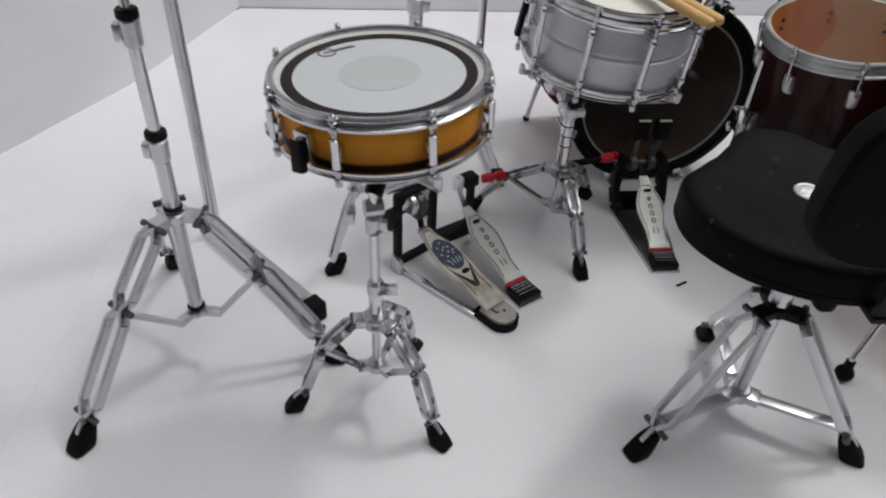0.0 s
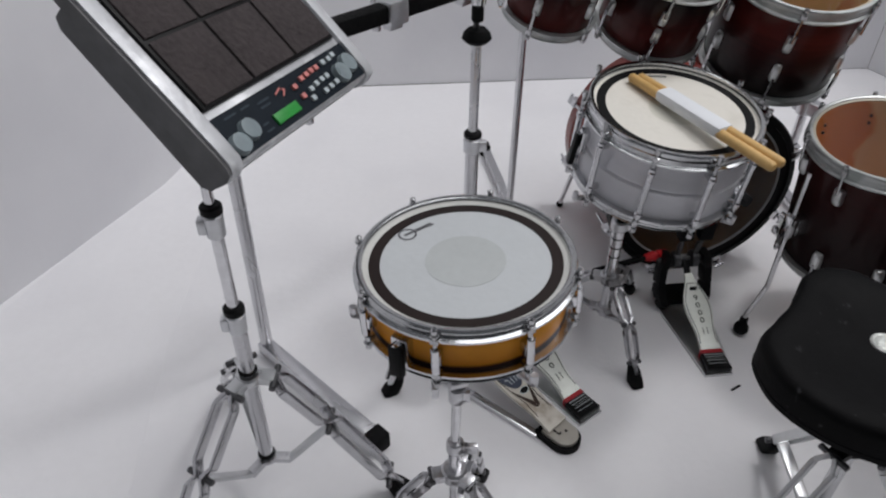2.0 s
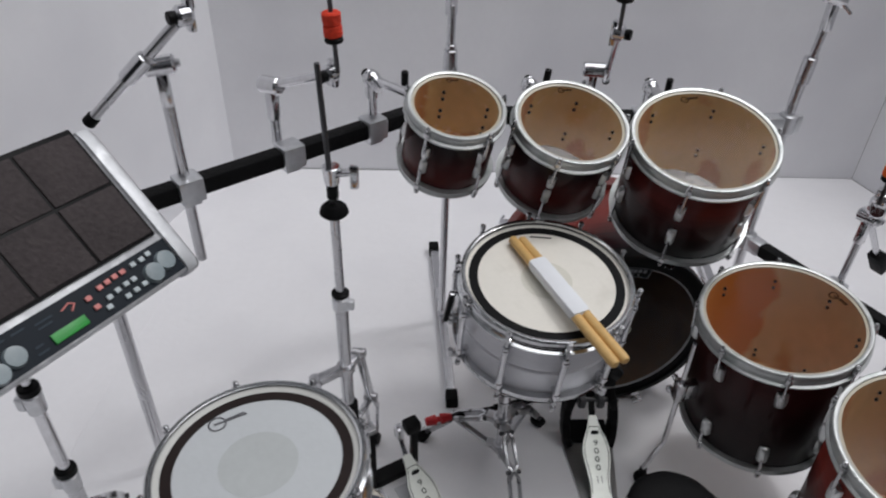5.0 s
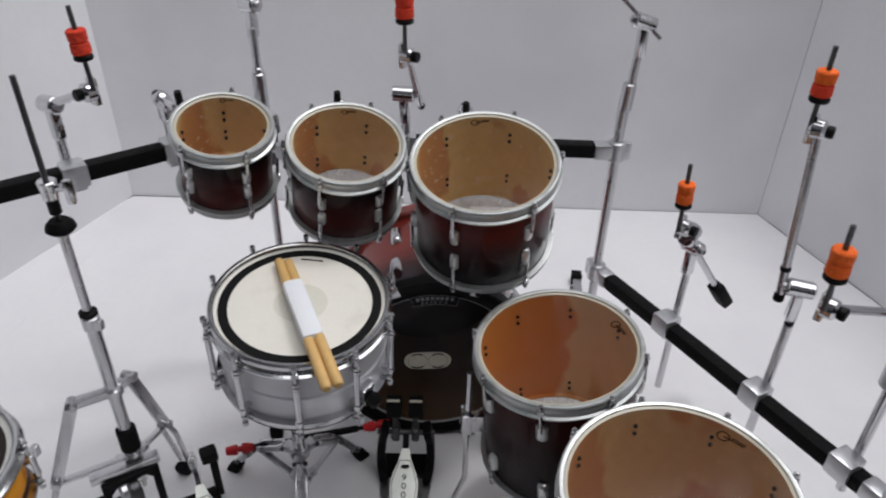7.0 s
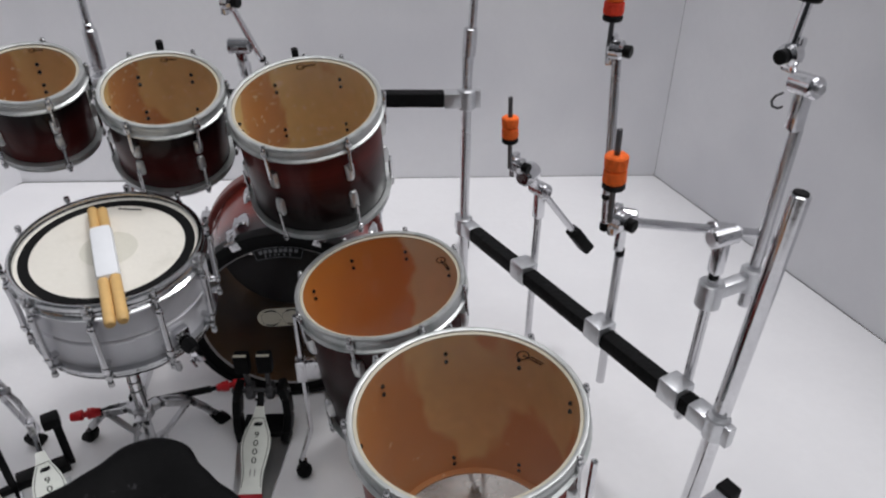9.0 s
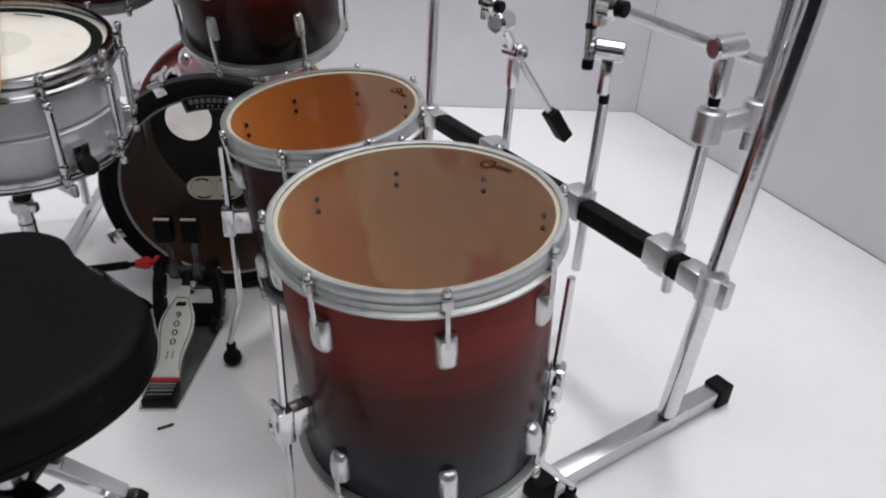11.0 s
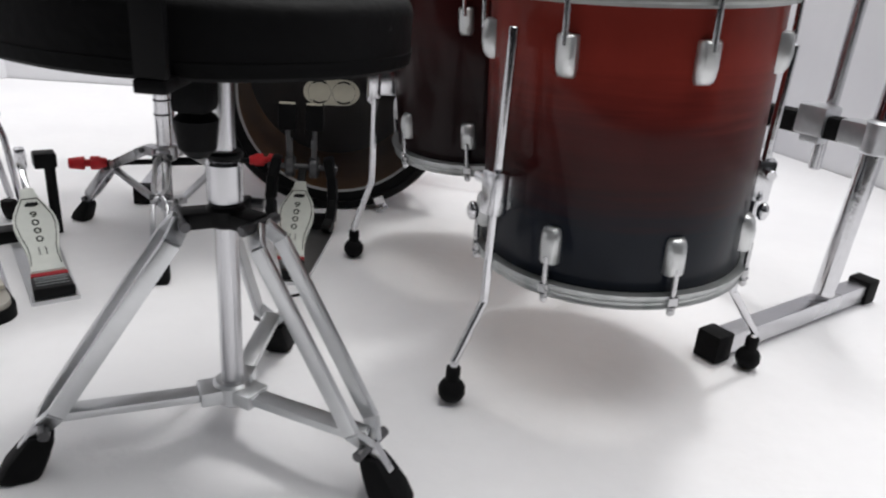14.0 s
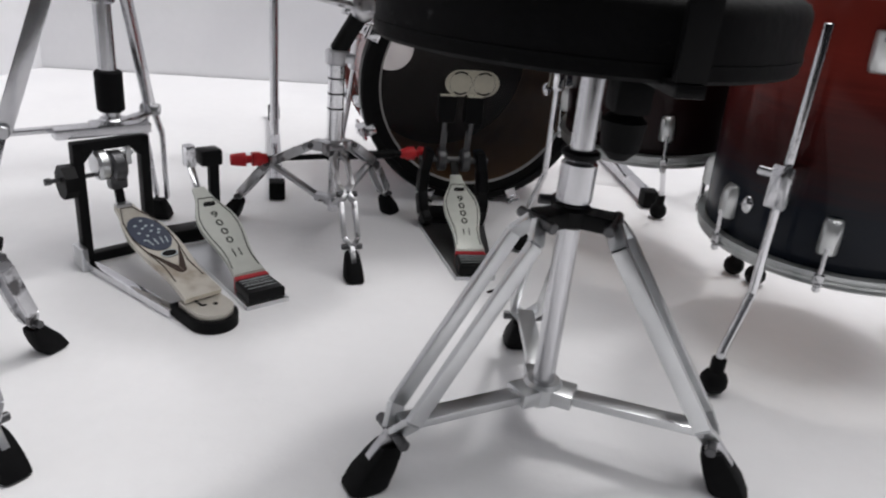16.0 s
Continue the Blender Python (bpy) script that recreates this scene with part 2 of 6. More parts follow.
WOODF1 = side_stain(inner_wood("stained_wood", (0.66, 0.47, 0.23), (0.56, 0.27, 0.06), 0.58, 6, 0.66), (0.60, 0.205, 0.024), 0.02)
WOODF2 = inner_wood("brown_wood", (0.60, 0.38, 0.15), (0.53, 0.225, 0.062), 0.46, 4.5, 0.66)
STICKWOOD = mat("hickory", (0.66, 0.42, 0.16), 0.5, grain=90, vary=0.12, bump=0.05)
LABELPAPER = mat("paper_band", (0.80, 0.82, 0.85), 0.7, grain=70, vary=0.03)
TANPLATE = tint_over(mat("tan_plate", (0.58, 0.55, 0.49), 0.36, 0.55, grain=60, vary=0.08), (0.36, 0.31, 0.25), 0.55, 0.75, 18)
KNOBB = mat("smoky_knob", (0.24, 0.29, 0.31), 0.3, grain=60, vary=0.25)
PLATE = mat("pedal_plate", (0.60, 0.62, 0.58), 0.34, 0.6, grain=60, vary=0.08)
BLUEOVAL = mat("blue_black_print", (0.035, 0.045, 0.075), 0.4, grain=60, vary=0.2)
REDBAND = mat("red_print", (0.42, 0.02, 0.03), 0.5, grain=60, vary=0.2)
SPRAY = tint_over(mat("silver_plastic", (0.56, 0.57, 0.59), 0.42, 0.25, grain=80, vary=0.08, bump=0.08), (0.80, 0.81, 0.83), 0.5, 0.7, 30)
UNDER = mat("grey_plastic", (0.15, 0.15, 0.155), 0.5, grain=45, vary=0.3, bump=0.06)
PADS = tint_over(mat("pad_rubber", (0.058, 0.049, 0.050), 0.85, spec=0.2, grain=140, vary=0.3, bump=0.4), (0.066, 0.056, 0.056), 0.5, 0.75, 40)
BROWNINK = mat("dark_brown_print", (0.045, 0.030, 0.024), 0.6, spec=0.2, grain=80, vary=0.2)
GREYINK = mat("grey_green_print", (0.075, 0.083, 0.073), 0.6, spec=0.2, grain=80, vary=0.2)
GREYPRINT = mat("pale_grey_print", (0.42, 0.45, 0.46), 0.6, spec=0.2, grain=80, vary=0.2)
PRINTDIM = mat("dim_print", (0.045, 0.060, 0.075), 0.6, spec=0.1)
PANEL = mat("panel_print", (0.006, 0.011, 0.018), 0.45, spec=0.15, grain=60, vary=0.2)
LCD = mat("green_display", (0.02, 0.30, 0.04), 0.4, grain=60, vary=0.1)
BTNW = mat("pale_button", (0.50, 0.56, 0.58), 0.5, grain=80, vary=0.15)
BTNR = mat("red_button", (0.65, 0.22, 0.20), 0.5, grain=80, vary=0.15)
PATCH = mat("cream_patch", (0.58, 0.55, 0.45), 0.5, grain=80, vary=0.08)
CLEAR = film("clear_film", (0.70, 0.66, 0.60), (0.985, 0.98, 0.965), (0.020, 0.012))
HAZY = film("hazy_film", (0.72, 0.71, 0.70), (0.60, 0.59, 0.57), (0.04, 0.30))
SMOKE = film("smoked_film", (0.10, 0.095, 0.098), (0.62, 0.58, 0.55), (0.010, 0.16))
WOODDARK = tint_over(mat("kick_inner", (0.26, 0.14, 0.06), 0.6, grain=40, vary=0.15), (0.14, 0.07, 0.03), 0.45, 0.7, 6)
NAVY, OX, RED, MAROON, BLK = (0.006, 0.009, 0.016), (0.034, 0.006, 0.006), (0.21, 0.027, 0.019), (0.070, 0.009, 0.008), (0.004, 0.003, 0.004)

# ---------------------------------------------------------------- building blocks
ORG = {}


def thing(name, at, label, category, group="", m=None, kind=""):
    """An Empty at the thing's base. With m, parts are given in the thing's own frame; without, in the place's."""
    ob = new(name)
    ob.empty_display_size = 0.01
    if m is None:
        ob.matrix_world = Matrix.Translation(Vector(at) * K)
        ORG[ob] = Vector(at)
    else:
        ob.matrix_world = Matrix.Translation(m.translation * K) @ m.to_3x3().to_4x4()
        ORG[ob] = Vector((0, 0, 0))
    return tagged(ob, label, category, group, kind)


def mesh_of(name, bm, o, sharp=38):
    for v in bm.verts:
        v.co = (v.co - o) * K
    me = bpy.data.meshes.new(name)
    bm.to_mesh(me)
    bm.free()
    for p in me.polygons:
        p.use_smooth = True
    me.set_sharp_from_angle(angle=radians(sharp))
    return me


def part(name, bm, material, parent, label="", kind=""):
    root = parent
    while root.parent:
        root = root.parent
    me = mesh_of(name, bm, ORG[root])
    me.materials.append(material)
    ob = new(name, me)
    ob.parent = parent
    return tagged(ob, label, kind=kind)


def solo(name, bm, material, label, category, at, group="", kind=""):
    """A thing of one mesh."""
    me = mesh_of(name, bm, Vector(at))
    me.materials.append(material)
    ob = new(name, me)
    ob.matrix_world = Matrix.Translation(Vector(at) * K)
    return tagged(ob, label, category, group, kind)


def aim(c, n, ref=(0, -1, 0)):
    """A frame at c with z along n and -y as near to ref as may be."""
    z = Vector(n).normalized()
    y = -Vector(ref)
    y = (y - z * y.dot(z))
    if y.length < 1e-4:
        y = Vector((1, 0, 0)) - z * z.x
    y.normalize()
    x = y.cross(z)
    m = Matrix((x, y, z)).transposed().to_4x4()
    m.translation = Vector(c)
    return m


def B():
    return bmesh.new()


def lathe(bm, prof, m=Matrix(), seg=32, closed=True):
    """Turns a profile of (radius, height) round the frame's z. closed: the profile is a ring."""
    rings = []
    for r, z in prof:
        if r < 1e-6:
            rings.append([bm.verts.new(m @ Vector((0, 0, z)))])
        else:
            rings.append([bm.verts.new(m @ Vector((r * math.cos(a), r * math.sin(a), z))) for a in (2 * math.pi * i / seg for i in range(seg))])
    pairs = list(zip(rings, rings[1:])) + ([(rings[-1], rings[0])] if closed else [])
    for a, b in pairs:
        for i in range(seg):
            j = (i + 1) % seg
            q = [a[i % len(a)], a[j % len(a)], b[j % len(b)], b[i % len(b)]]
            q = [v for n, v in enumerate(q) if v not in q[:n]]
            if len(q) > 2:
                try:
                    bm.faces.new(q)
                except ValueError:
                    pass
    bmesh.ops.recalc_face_normals(bm, faces=bm.faces)
    return bm


def cyl(bm, p, q, r, r2=None, seg=14, cap=0.15):
    """A rod from p to q with softened ends."""
    p, q = Vector(p), Vector(q)
    r2 = r if r2 is None else r2
    h = (q - p).length
    c = min(cap * min(r, r2), h * 0.3)
    m = aim(p, q - p)
    return lathe(bm, [(0, 0), (r - c, 0), (r, c), (r2, h - c), (r2 - c, h), (0, h)], m, seg, False)


def tube(bm, pts, r, seg=10):
    """A bent rod through the points, with ball corners."""
    for a, b in zip(pts, pts[1:]):
        cyl(bm, a, b, r, seg=seg)
    for p in pts[1:-1]:
        ball(bm, p, r * 1.02, 8)
    return bm


def ball(bm, c, r, seg=12, squash=1.0):
    bmesh.ops.create_uvsphere(bm, u_segments=seg, v_segments=max(6, seg // 2), radius=r, matrix=Matrix.Translation(c) @ Matrix.Diagonal((1, 1, squash, 1)))
    return bm


def box(bm, size, m=Matrix(), bev=0.12, taper=1.0):
    """A block of that size round the frame's origin, with its edges taken off; taper narrows the upper end."""
    sx, sy, sz = (s / 2 for s in size)
    vs = []
    for z in (-1, 1):
        k = taper if z > 0 else 1
        for x, y in ((-1, -1), (1, -1), (1, 1), (-1, 1)):
            vs.append(bm.verts.new(Vector((x * sx * k, y * sy * k, z * sz))))
    fs = [(3, 2, 1, 0), (4, 5, 6, 7), (0, 1, 5, 4), (1, 2, 6, 5), (2, 3, 7, 6), (3, 0, 4, 7)]
    made = [bm.faces.new([vs[i] for i in f]) for f in fs]
    w = bev * min(size)
    verts = list(vs)
    if w > 1e-5:
        edges = list({e for f in made for e in f.edges})
        out = bmesh.ops.bevel(bm, geom=edges, offset=w, segments=2, affect="EDGES", profile=0.6)
        verts = list({v for f in out["faces"] for v in f.verts} | {v for v in vs if v.is_valid})
    for v in verts:
        v.co = m @ v.co
    return bm


def bar(bm, p, q, w, t, up=(0, 0, 1), bev=0.15):
    """A flat bar from p to q, w wide and t thick, its thickness along up."""
    p, q = Vector(p), Vector(q)
    d = (q - p).normalized()
    u = Vector(up) - d * d.dot(Vector(up))
    if u.length < 1e-4:
        u = Vector((1, 0, 0)) - d * d.x
    u.normalize()
    s = d.cross(u)
    m = Matrix((s, u, d)).transposed().to_4x4()
    m.translation = (p + q) / 2
    return box(bm, (w, t, (q - p).length), m, bev)


def prism(bm, outline, z0, z1, m=Matrix(), round_top=0.0):
    """An outline of (x, y) raised from z0 to z1; round_top draws the upper rim in."""
    cx = sum(p[0] for p in outline) / len(outline)
    cy = sum(p[1] for p in outline) / len(outline)
    levels = [(z0, 0.0), (z1, 0.0)] if not round_top else [(z0, round_top * 0.5), (z0 + round_top * 0.5, 0), (z1 - round_top, 0), (z1 - round_top * 0.4, round_top * 0.25), (z1, round_top)]
    rings = []
    for z, inset in levels:
        ring = []
        for x, y in outline:
            d = math.hypot(x - cx, y - cy)
            k = (d - inset) / d
            ring.append(bm.verts.new(m @ Vector((cx + (x - cx) * k, cy + (y - cy) * k, z))))
        rings.append(ring)
    n = len(outline)
    for a, b in zip(rings, rings[1:]):
        for i in range(n):
            bm.faces.new((a[i], a[(i + 1) % n], b[(i + 1) % n], b[i]))
    bm.faces.new(rings[-1])
    bm.faces.new(rings[0][::-1])
    bmesh.ops.recalc_face_normals(bm, faces=bm.faces)
    return bm


def between(p, q, f):
    return Vector(p).lerp(Vector(q), f)


def oval(a, b, n=24, cx=0.0, cy=0.0):
    return [(cx + a * math.cos(2 * math.pi * i / n), cy + b * math.sin(2 * math.pi * i / n)) for i in range(n)]


# ---------------------------------------------------------------- the screen of white boards
LB, RB = Vector((-0.580, 2.675, 0)), Vector((1.675, 2.885, 0))
LF, LM, RF = Vector((-1.75, -0.15, 0)), Vector((-0.742, 2.060, 0)), Vector((3.05, -0.02, 0))
WALL_H = 2.1

bm = B()
prism(bm, [(-1.95, -0.35), (3.201, -0.35), (1.6728, 2.8825), (-0.575, 2.671), (-0.80, 2.2)], -0.02, 0.0)
solo("floor", bm, PAPER, "smooth white paper floor with faint marks", "floor", (0, 0, 0), kind="structure")
bm = B()
prism(bm, [(-2.4, -1.0), (4.0, -1.0), (4.0, 3.6), (-2.4, 3.6)], -0.12, -0.0205)
solo("ground", bm, mat("dark_table", (0.09, 0.075, 0.065), 0.5, grain=12, vary=0.2), "dark wooden table top beyond the white paper", "table", (0, 0, -0.02), kind="structure")


def wall(name, p, q, h, out):
    bm = B()
    d = (q - p).normalized()
    n = Vector((d.y, -d.x, 0)) * out
    prism(bm, [(p.x, p.y), (q.x, q.y), (q.x + n.x * 0.03, q.y + n.y * 0.03), (p.x + n.x * 0.03, p.y + n.y * 0.03)], 0.0, h)
    solo(name, bm, BOARD, "plain white board standing as a backdrop", "wall", (p.x, p.y, 0), kind="structure")


def creased_wall(name, p, k, q, h):
    """One board bent along an upright crease at k."""
    bm = B()
    outs = []
    for a, b in ((p, k), (k, q)):
        d = (b - a).normalized()
        outs.append(Vector((-d.y, d.x, 0)) * 0.03)
    mid_out = (outs[0] + outs[1]) / 2
    pts = [p, k, q, q + outs[1], k + mid_out, p + outs[0]]
    prism(bm, [(v.x, v.y) for v in pts], 0.0, h)
    solo(name, bm, BOARD, "plain white board with a soft upright crease", "wall", (p.x, p.y, 0), kind="structure")


wall("wall_back", LB, RB, WALL_H, -1)
creased_wall("wall_left", LF, LM, LB, WALL_H)
wall("wall_right", RB + (RF - RB).normalized() * 0.0015, RF, WALL_H, -1)

bm = B()
prism(bm, [(-0.50, 0.2), (-0.515, 1.09), (-0.551, 1.453), (-0.556, 1.75), (-0.53, 2.3), (-0.69, 2.3), (-1.42, 0.2)], 0.0003, 0.0011)
solo("paper_sheet", bm, PAPER, "thin white paper sheet lying on the floor", "paper", (-0.5, 1.4, 0), kind="structure")

# ---------------------------------------------------------------- drums

def drum_hoop(R, z, up, inner, tall=True, low=0.0):
    """A pressed steel hoop: a band with a rolled lip and a foot flange."""
    s = 1 if up else -1
    H = (0.0275 if R > 0.145 else 0.025) if R > 0.1 and tall else 0.022
    H = low or H
    prof = [(R - 0.001, z), (R + 0.001, z - 0.0025 * s), (R - 0.0008, z - 0.005 * s), (R - 0.0008, z - H * 0.42 * s), (R + 0.0002, z - H * 0.5 * s), (R - 0.0004, z - H * 0.58 * s), (R - 0.0004, z - (H - 0.005) * s), (R + 0.004, z - (H - 0.003) * s), (R + 0.004, z - H * s), (inner, z - H * s), (inner, z - (H - 0.004) * s), (R - 0.0075, z - (H - 0.006) * s), (R - 0.0085, z - 0.0035 * s), (R - 0.0075, z - 0.001 * s), (R - 0.004, z + 0.0002 * s)]
    return lathe(B(), prof, seg=64)


def shell_lug(size, z, up):
    """A cast lug of the shape of half a teardrop, in a frame with x outward."""
    bm = B()
    w, t, h = size
    s = 1 if up else -1
    rows = [(0.0, 0.90, 0.75), (0.06, 1.0, 0.95), (0.55, 1.0, 1.0), (0.82, 0.96, 0.86), (0.95, 0.86, 0.62), (1.0, 0.70, 0.35)]
    rings = []
    for f, kw, kt in rows:
        zz = z - s * f * h
        rings.append([bm.verts.new((x * t * kt, y * w / 2 * kw, zz)) for x, y in ((0, -1), (0.55, -0.95), (0.9, -0.6), (1.0, 0), (0.9, 0.6), (0.55, 0.95), (0, 1))])
    for a, b in zip(rings, rings[1:]):
        for i in range(6):
            bm.faces.new((a[i], a[i + 1], b[i + 1], b[i]))
        bm.faces.new((a[6], a[0], b[0], b[6]))
    bm.faces.new(rings[0])
    bm.faces.new(rings[-1])
    bmesh.ops.recalc_face_normals(bm, faces=bm.faces)
    return bm


def turned(bm, ang, r):
    bmesh.ops.transform(bm, matrix=Matrix.Rotation(ang, 4, "Z") @ Matrix.Translation((r, 0, 0)), verts=bm.verts)
    return bm


def open_drum(name, c, n, R, depth, lugs, phase, finish, label, category, lug=(0.0205, 0.013, 0.037), gap=0.045, ring=0.03, group="", inside=WOODIN, low=None, angles=None, mark=90, inset=0.032, turn=0.0):
    """A tom: lacquered shell with bare wood inside, clear heads, steel hoops, cast lugs and tension rods."""
    T = thing(name, c, label, category, group, m=aim(c, n))
    rs, ri = R - 0.007, R - 0.0125
    prof = [(rs, -0.014), (rs, -depth + 0.014), (rs - 0.003, -depth + 0.006), (rs - 0.004, -depth + 0.006), (rs - 0.004, -0.006), (rs - 0.003, -0.006)]
    shell = part("shell", lathe(B(), prof, seg=64), finish, T)
    prof = [(rs - 0.0042, -0.008), (rs - 0.0042, -depth + 0.008), (ri, -depth + 0.006), (ri, -0.006)]
    part("inner_shell", lathe(B(), prof, seg=64), inside, shell, "bare inner wood with orange stain")
    # Added cone, no real part: hides some bright floor behind the lower head.
    part("floor_mask_ring", lathe(B(), [(ri + 0.001, -depth + ring * 1.5), (ri + 0.001, -depth + 0.008), (ri - ring, -depth + 0.008), (ri - ring, -depth + 0.011)], seg=64), inside, shell, "added wooden cone that narrows the bright view through the lower head")
    part("top_hoop", drum_hoop(R, 0, True, rs + 0.0005), HOOPM, T)
    part("bottom_hoop", drum_hoop(R, -depth, False, rs + 0.0005, low=0.0185), HOOPM, T)
    part("collar", lathe(B(), [(R - 0.0086, -0.0036), (R - 0.0086, -0.006), (ri - 0.0005, -0.0062), (ri - 0.0005, -0.0046)], seg=64), CREAM, T, "cream collar of the head")
    part("top_head", lathe(B(), [(0, -0.0048), (ri - 0.0005, -0.0048)], seg=48, closed=False), CLEAR, T, "clear plastic drumhead")
    part("bottom_head", lathe(B(), [(0, -depth + 0.0042), (R - 0.006, -depth + 0.0042)], seg=48, closed=False), HAZY, T, "clear plastic drumhead")
    # printed mark on the far side of the head
    bm = B()
    k = R * 0.085
    lathe(bm, [(k * 0.52, 0), (k * 0.72, 0), (k * 0.72, 0.0004), (k * 0.52, 0.0004)], Matrix.Translation((-k * 0.8, ri * 0.85, -0.0036)), 20)
    bar(bm, (-k * 0.8, ri * 0.85, -0.0034), (k * 1.5, ri * 0.87, -0.0034), k * 0.22, 0.0004, bev=0)
    bar(bm, (-k * 0.1, ri * 0.885, -0.0034), (k * 1.6, ri * 0.895, -0.0034), k * 0.16, 0.0004, bev=0)
    bmesh.ops.rotate(bm, verts=bm.verts, cent=(0, 0, 0), matrix=Matrix.Rotation(math.radians(mark - 90), 3, "Z"))
    part("printed_mark", bm, INKBROWN, T)
    for a in [math.radians(d) for d in angles] if angles else [phase + 2 * math.pi * i / lugs for i in range(lugs)]:
        for up, z in ((True, -gap), (False, -depth + (low or gap))):
            lg = part("lug", turned(shell_lug(lug, z, up), a, rs - 0.001), LUGM, T)
            bm = B()
            s = 1 if up else -1
            edge = 0 if up else -depth
            r = 0.011
            cyl(bm, (r, 0, edge + 0.002 * s), (r, 0, z - 0.01 * s), 0.0032, seg=8)
            cyl(bm, (r, 0, edge + 0.0055 * s), (r, 0, edge - 0.004 * s), 0.0044, seg=12, cap=0.5)
            cyl(bm, (r, 0, edge - 0.0035 * s), (r, 0, edge - 0.006 * s), 0.0058, seg=12)
            box(bm, (0.012, 0.012, 0.012), Matrix.Translation((r - 0.002, 0, edge - 0.012 * s)), 0.2)
            part("tension_rod", turned(bm, a, rs - 0.001), RODM, lg)
            for zs in (-0.040, -0.057) if up else (-depth + inset, -depth + inset + 0.016):
                part("screw", turned(ball(B(), (-0.0062, 0, zs), 0.0036, 8), a + math.radians(turn), rs - 0.001), SCREWB, lg, "dark screw head inside the shell")
    return T


MAR_UP = fade("maroon_fade", [(0.0, NAVY), (0.16, NAVY), (0.34, OX), (0.54, MAROON), (0.78, RED), (1.0, RED)], -0.30, -0.02, coat=0.24)
MAR_DN = fade("maroon_fade_low", [(0.0, MAROON), (0.28, MAROON), (0.55, OX), (0.85, BLK), (1.0, BLK)], -0.155, -0.01, coat=0.22)
MAR_T3 = fade("maroon_fade_mid", [(0.0, (0.006, 0.003, 0.003)), (0.2, (0.010, 0.004, 0.004)), (0.45, OX), (0.72, (0.11, 0.016, 0.014)), (1.0, MAROON)], -0.21, -0.01, coat=0.22)
MAR_F1 = fade("maroon_fade_dark", [(0.0, (0.009, 0.003, 0.004)), (0.45, (0.015, 0.004, 0.004)), (0.75, (0.03, 0.006, 0.006)), (1.0, (0.05, 0.008, 0.008))], -0.28, -0.02, coat=0.22)


def lug_angle(c, n, p):
    q = aim(c, n).inverted() @ Vector(p)
    return math.atan2(q.y, q.x)


TOMS = "rack toms"
C1, N1 = (0.267, 1.654, 0.787), (0.155, -0.255, 0.954)
C2, N2 = (0.479, 1.696, 0.749), (0.135, -0.285, 0.949)
C3, N3 = (0.732, 1.711, 0.725), (0.0, -0.275, 0.961)
CF1, NF1 = (0.886, 1.500, 0.485), (-0.105, -0.065, 0.992)
CF2, NF2 = (1.048, 1.205, 0.491), (-0.060, -0.036, 0.998)
small = (0.0145, 0.010, 0.030)
open_drum("rack_tom", C1, N1, 0.0902, 0.155, 5, lug_angle(C1, N1, (0.340, 1.581, 0.759)), MAR_DN, "small dark maroon rack tom with clear head and chrome lugs", "drum", small, 0.046, ring=0.012, group=TOMS, mark=104, inset=0.053, turn=11)
open_drum("rack_tom", C2, N2, 0.1092, 0.172, 6, lug_angle(C2, N2, (0.563, 1.625, 0.711)), MAR_DN, "middle dark maroon rack tom with clear head", "drum", small, 0.052, ring=0.005, group=TOMS, mark=101)
open_drum("rack_tom", C3, N3, 0.1388, 0.224, 6, lug_angle(C3, N3, (0.832, 1.600, 0.698)), MAR_T3, "large maroon rack tom with clear head, fading to black", "drum", (0.0165, 0.011, 0.038), 0.060, ring=0.004, group=TOMS, mark=100, inset=0.058)
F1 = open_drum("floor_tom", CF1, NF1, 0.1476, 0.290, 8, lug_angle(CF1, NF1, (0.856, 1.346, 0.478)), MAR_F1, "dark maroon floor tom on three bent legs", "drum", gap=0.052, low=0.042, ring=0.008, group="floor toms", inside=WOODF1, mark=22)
F2 = open_drum("floor_tom", CF2, NF2, 0.1658, 0.338, 8, lug_angle(CF2, NF2, (1.095, 1.029, 0.486)), MAR_UP, "large floor tom fading from red to black, on bent legs", "drum", lug=(0.0225, 0.014, 0.042), gap=0.056, low=0.040, ring=0.009, group="floor toms", inside=WOODF2, angles=(-76, -123.5, -170, -31, 13, 57, 101.5, 146), mark=48, turn=4)


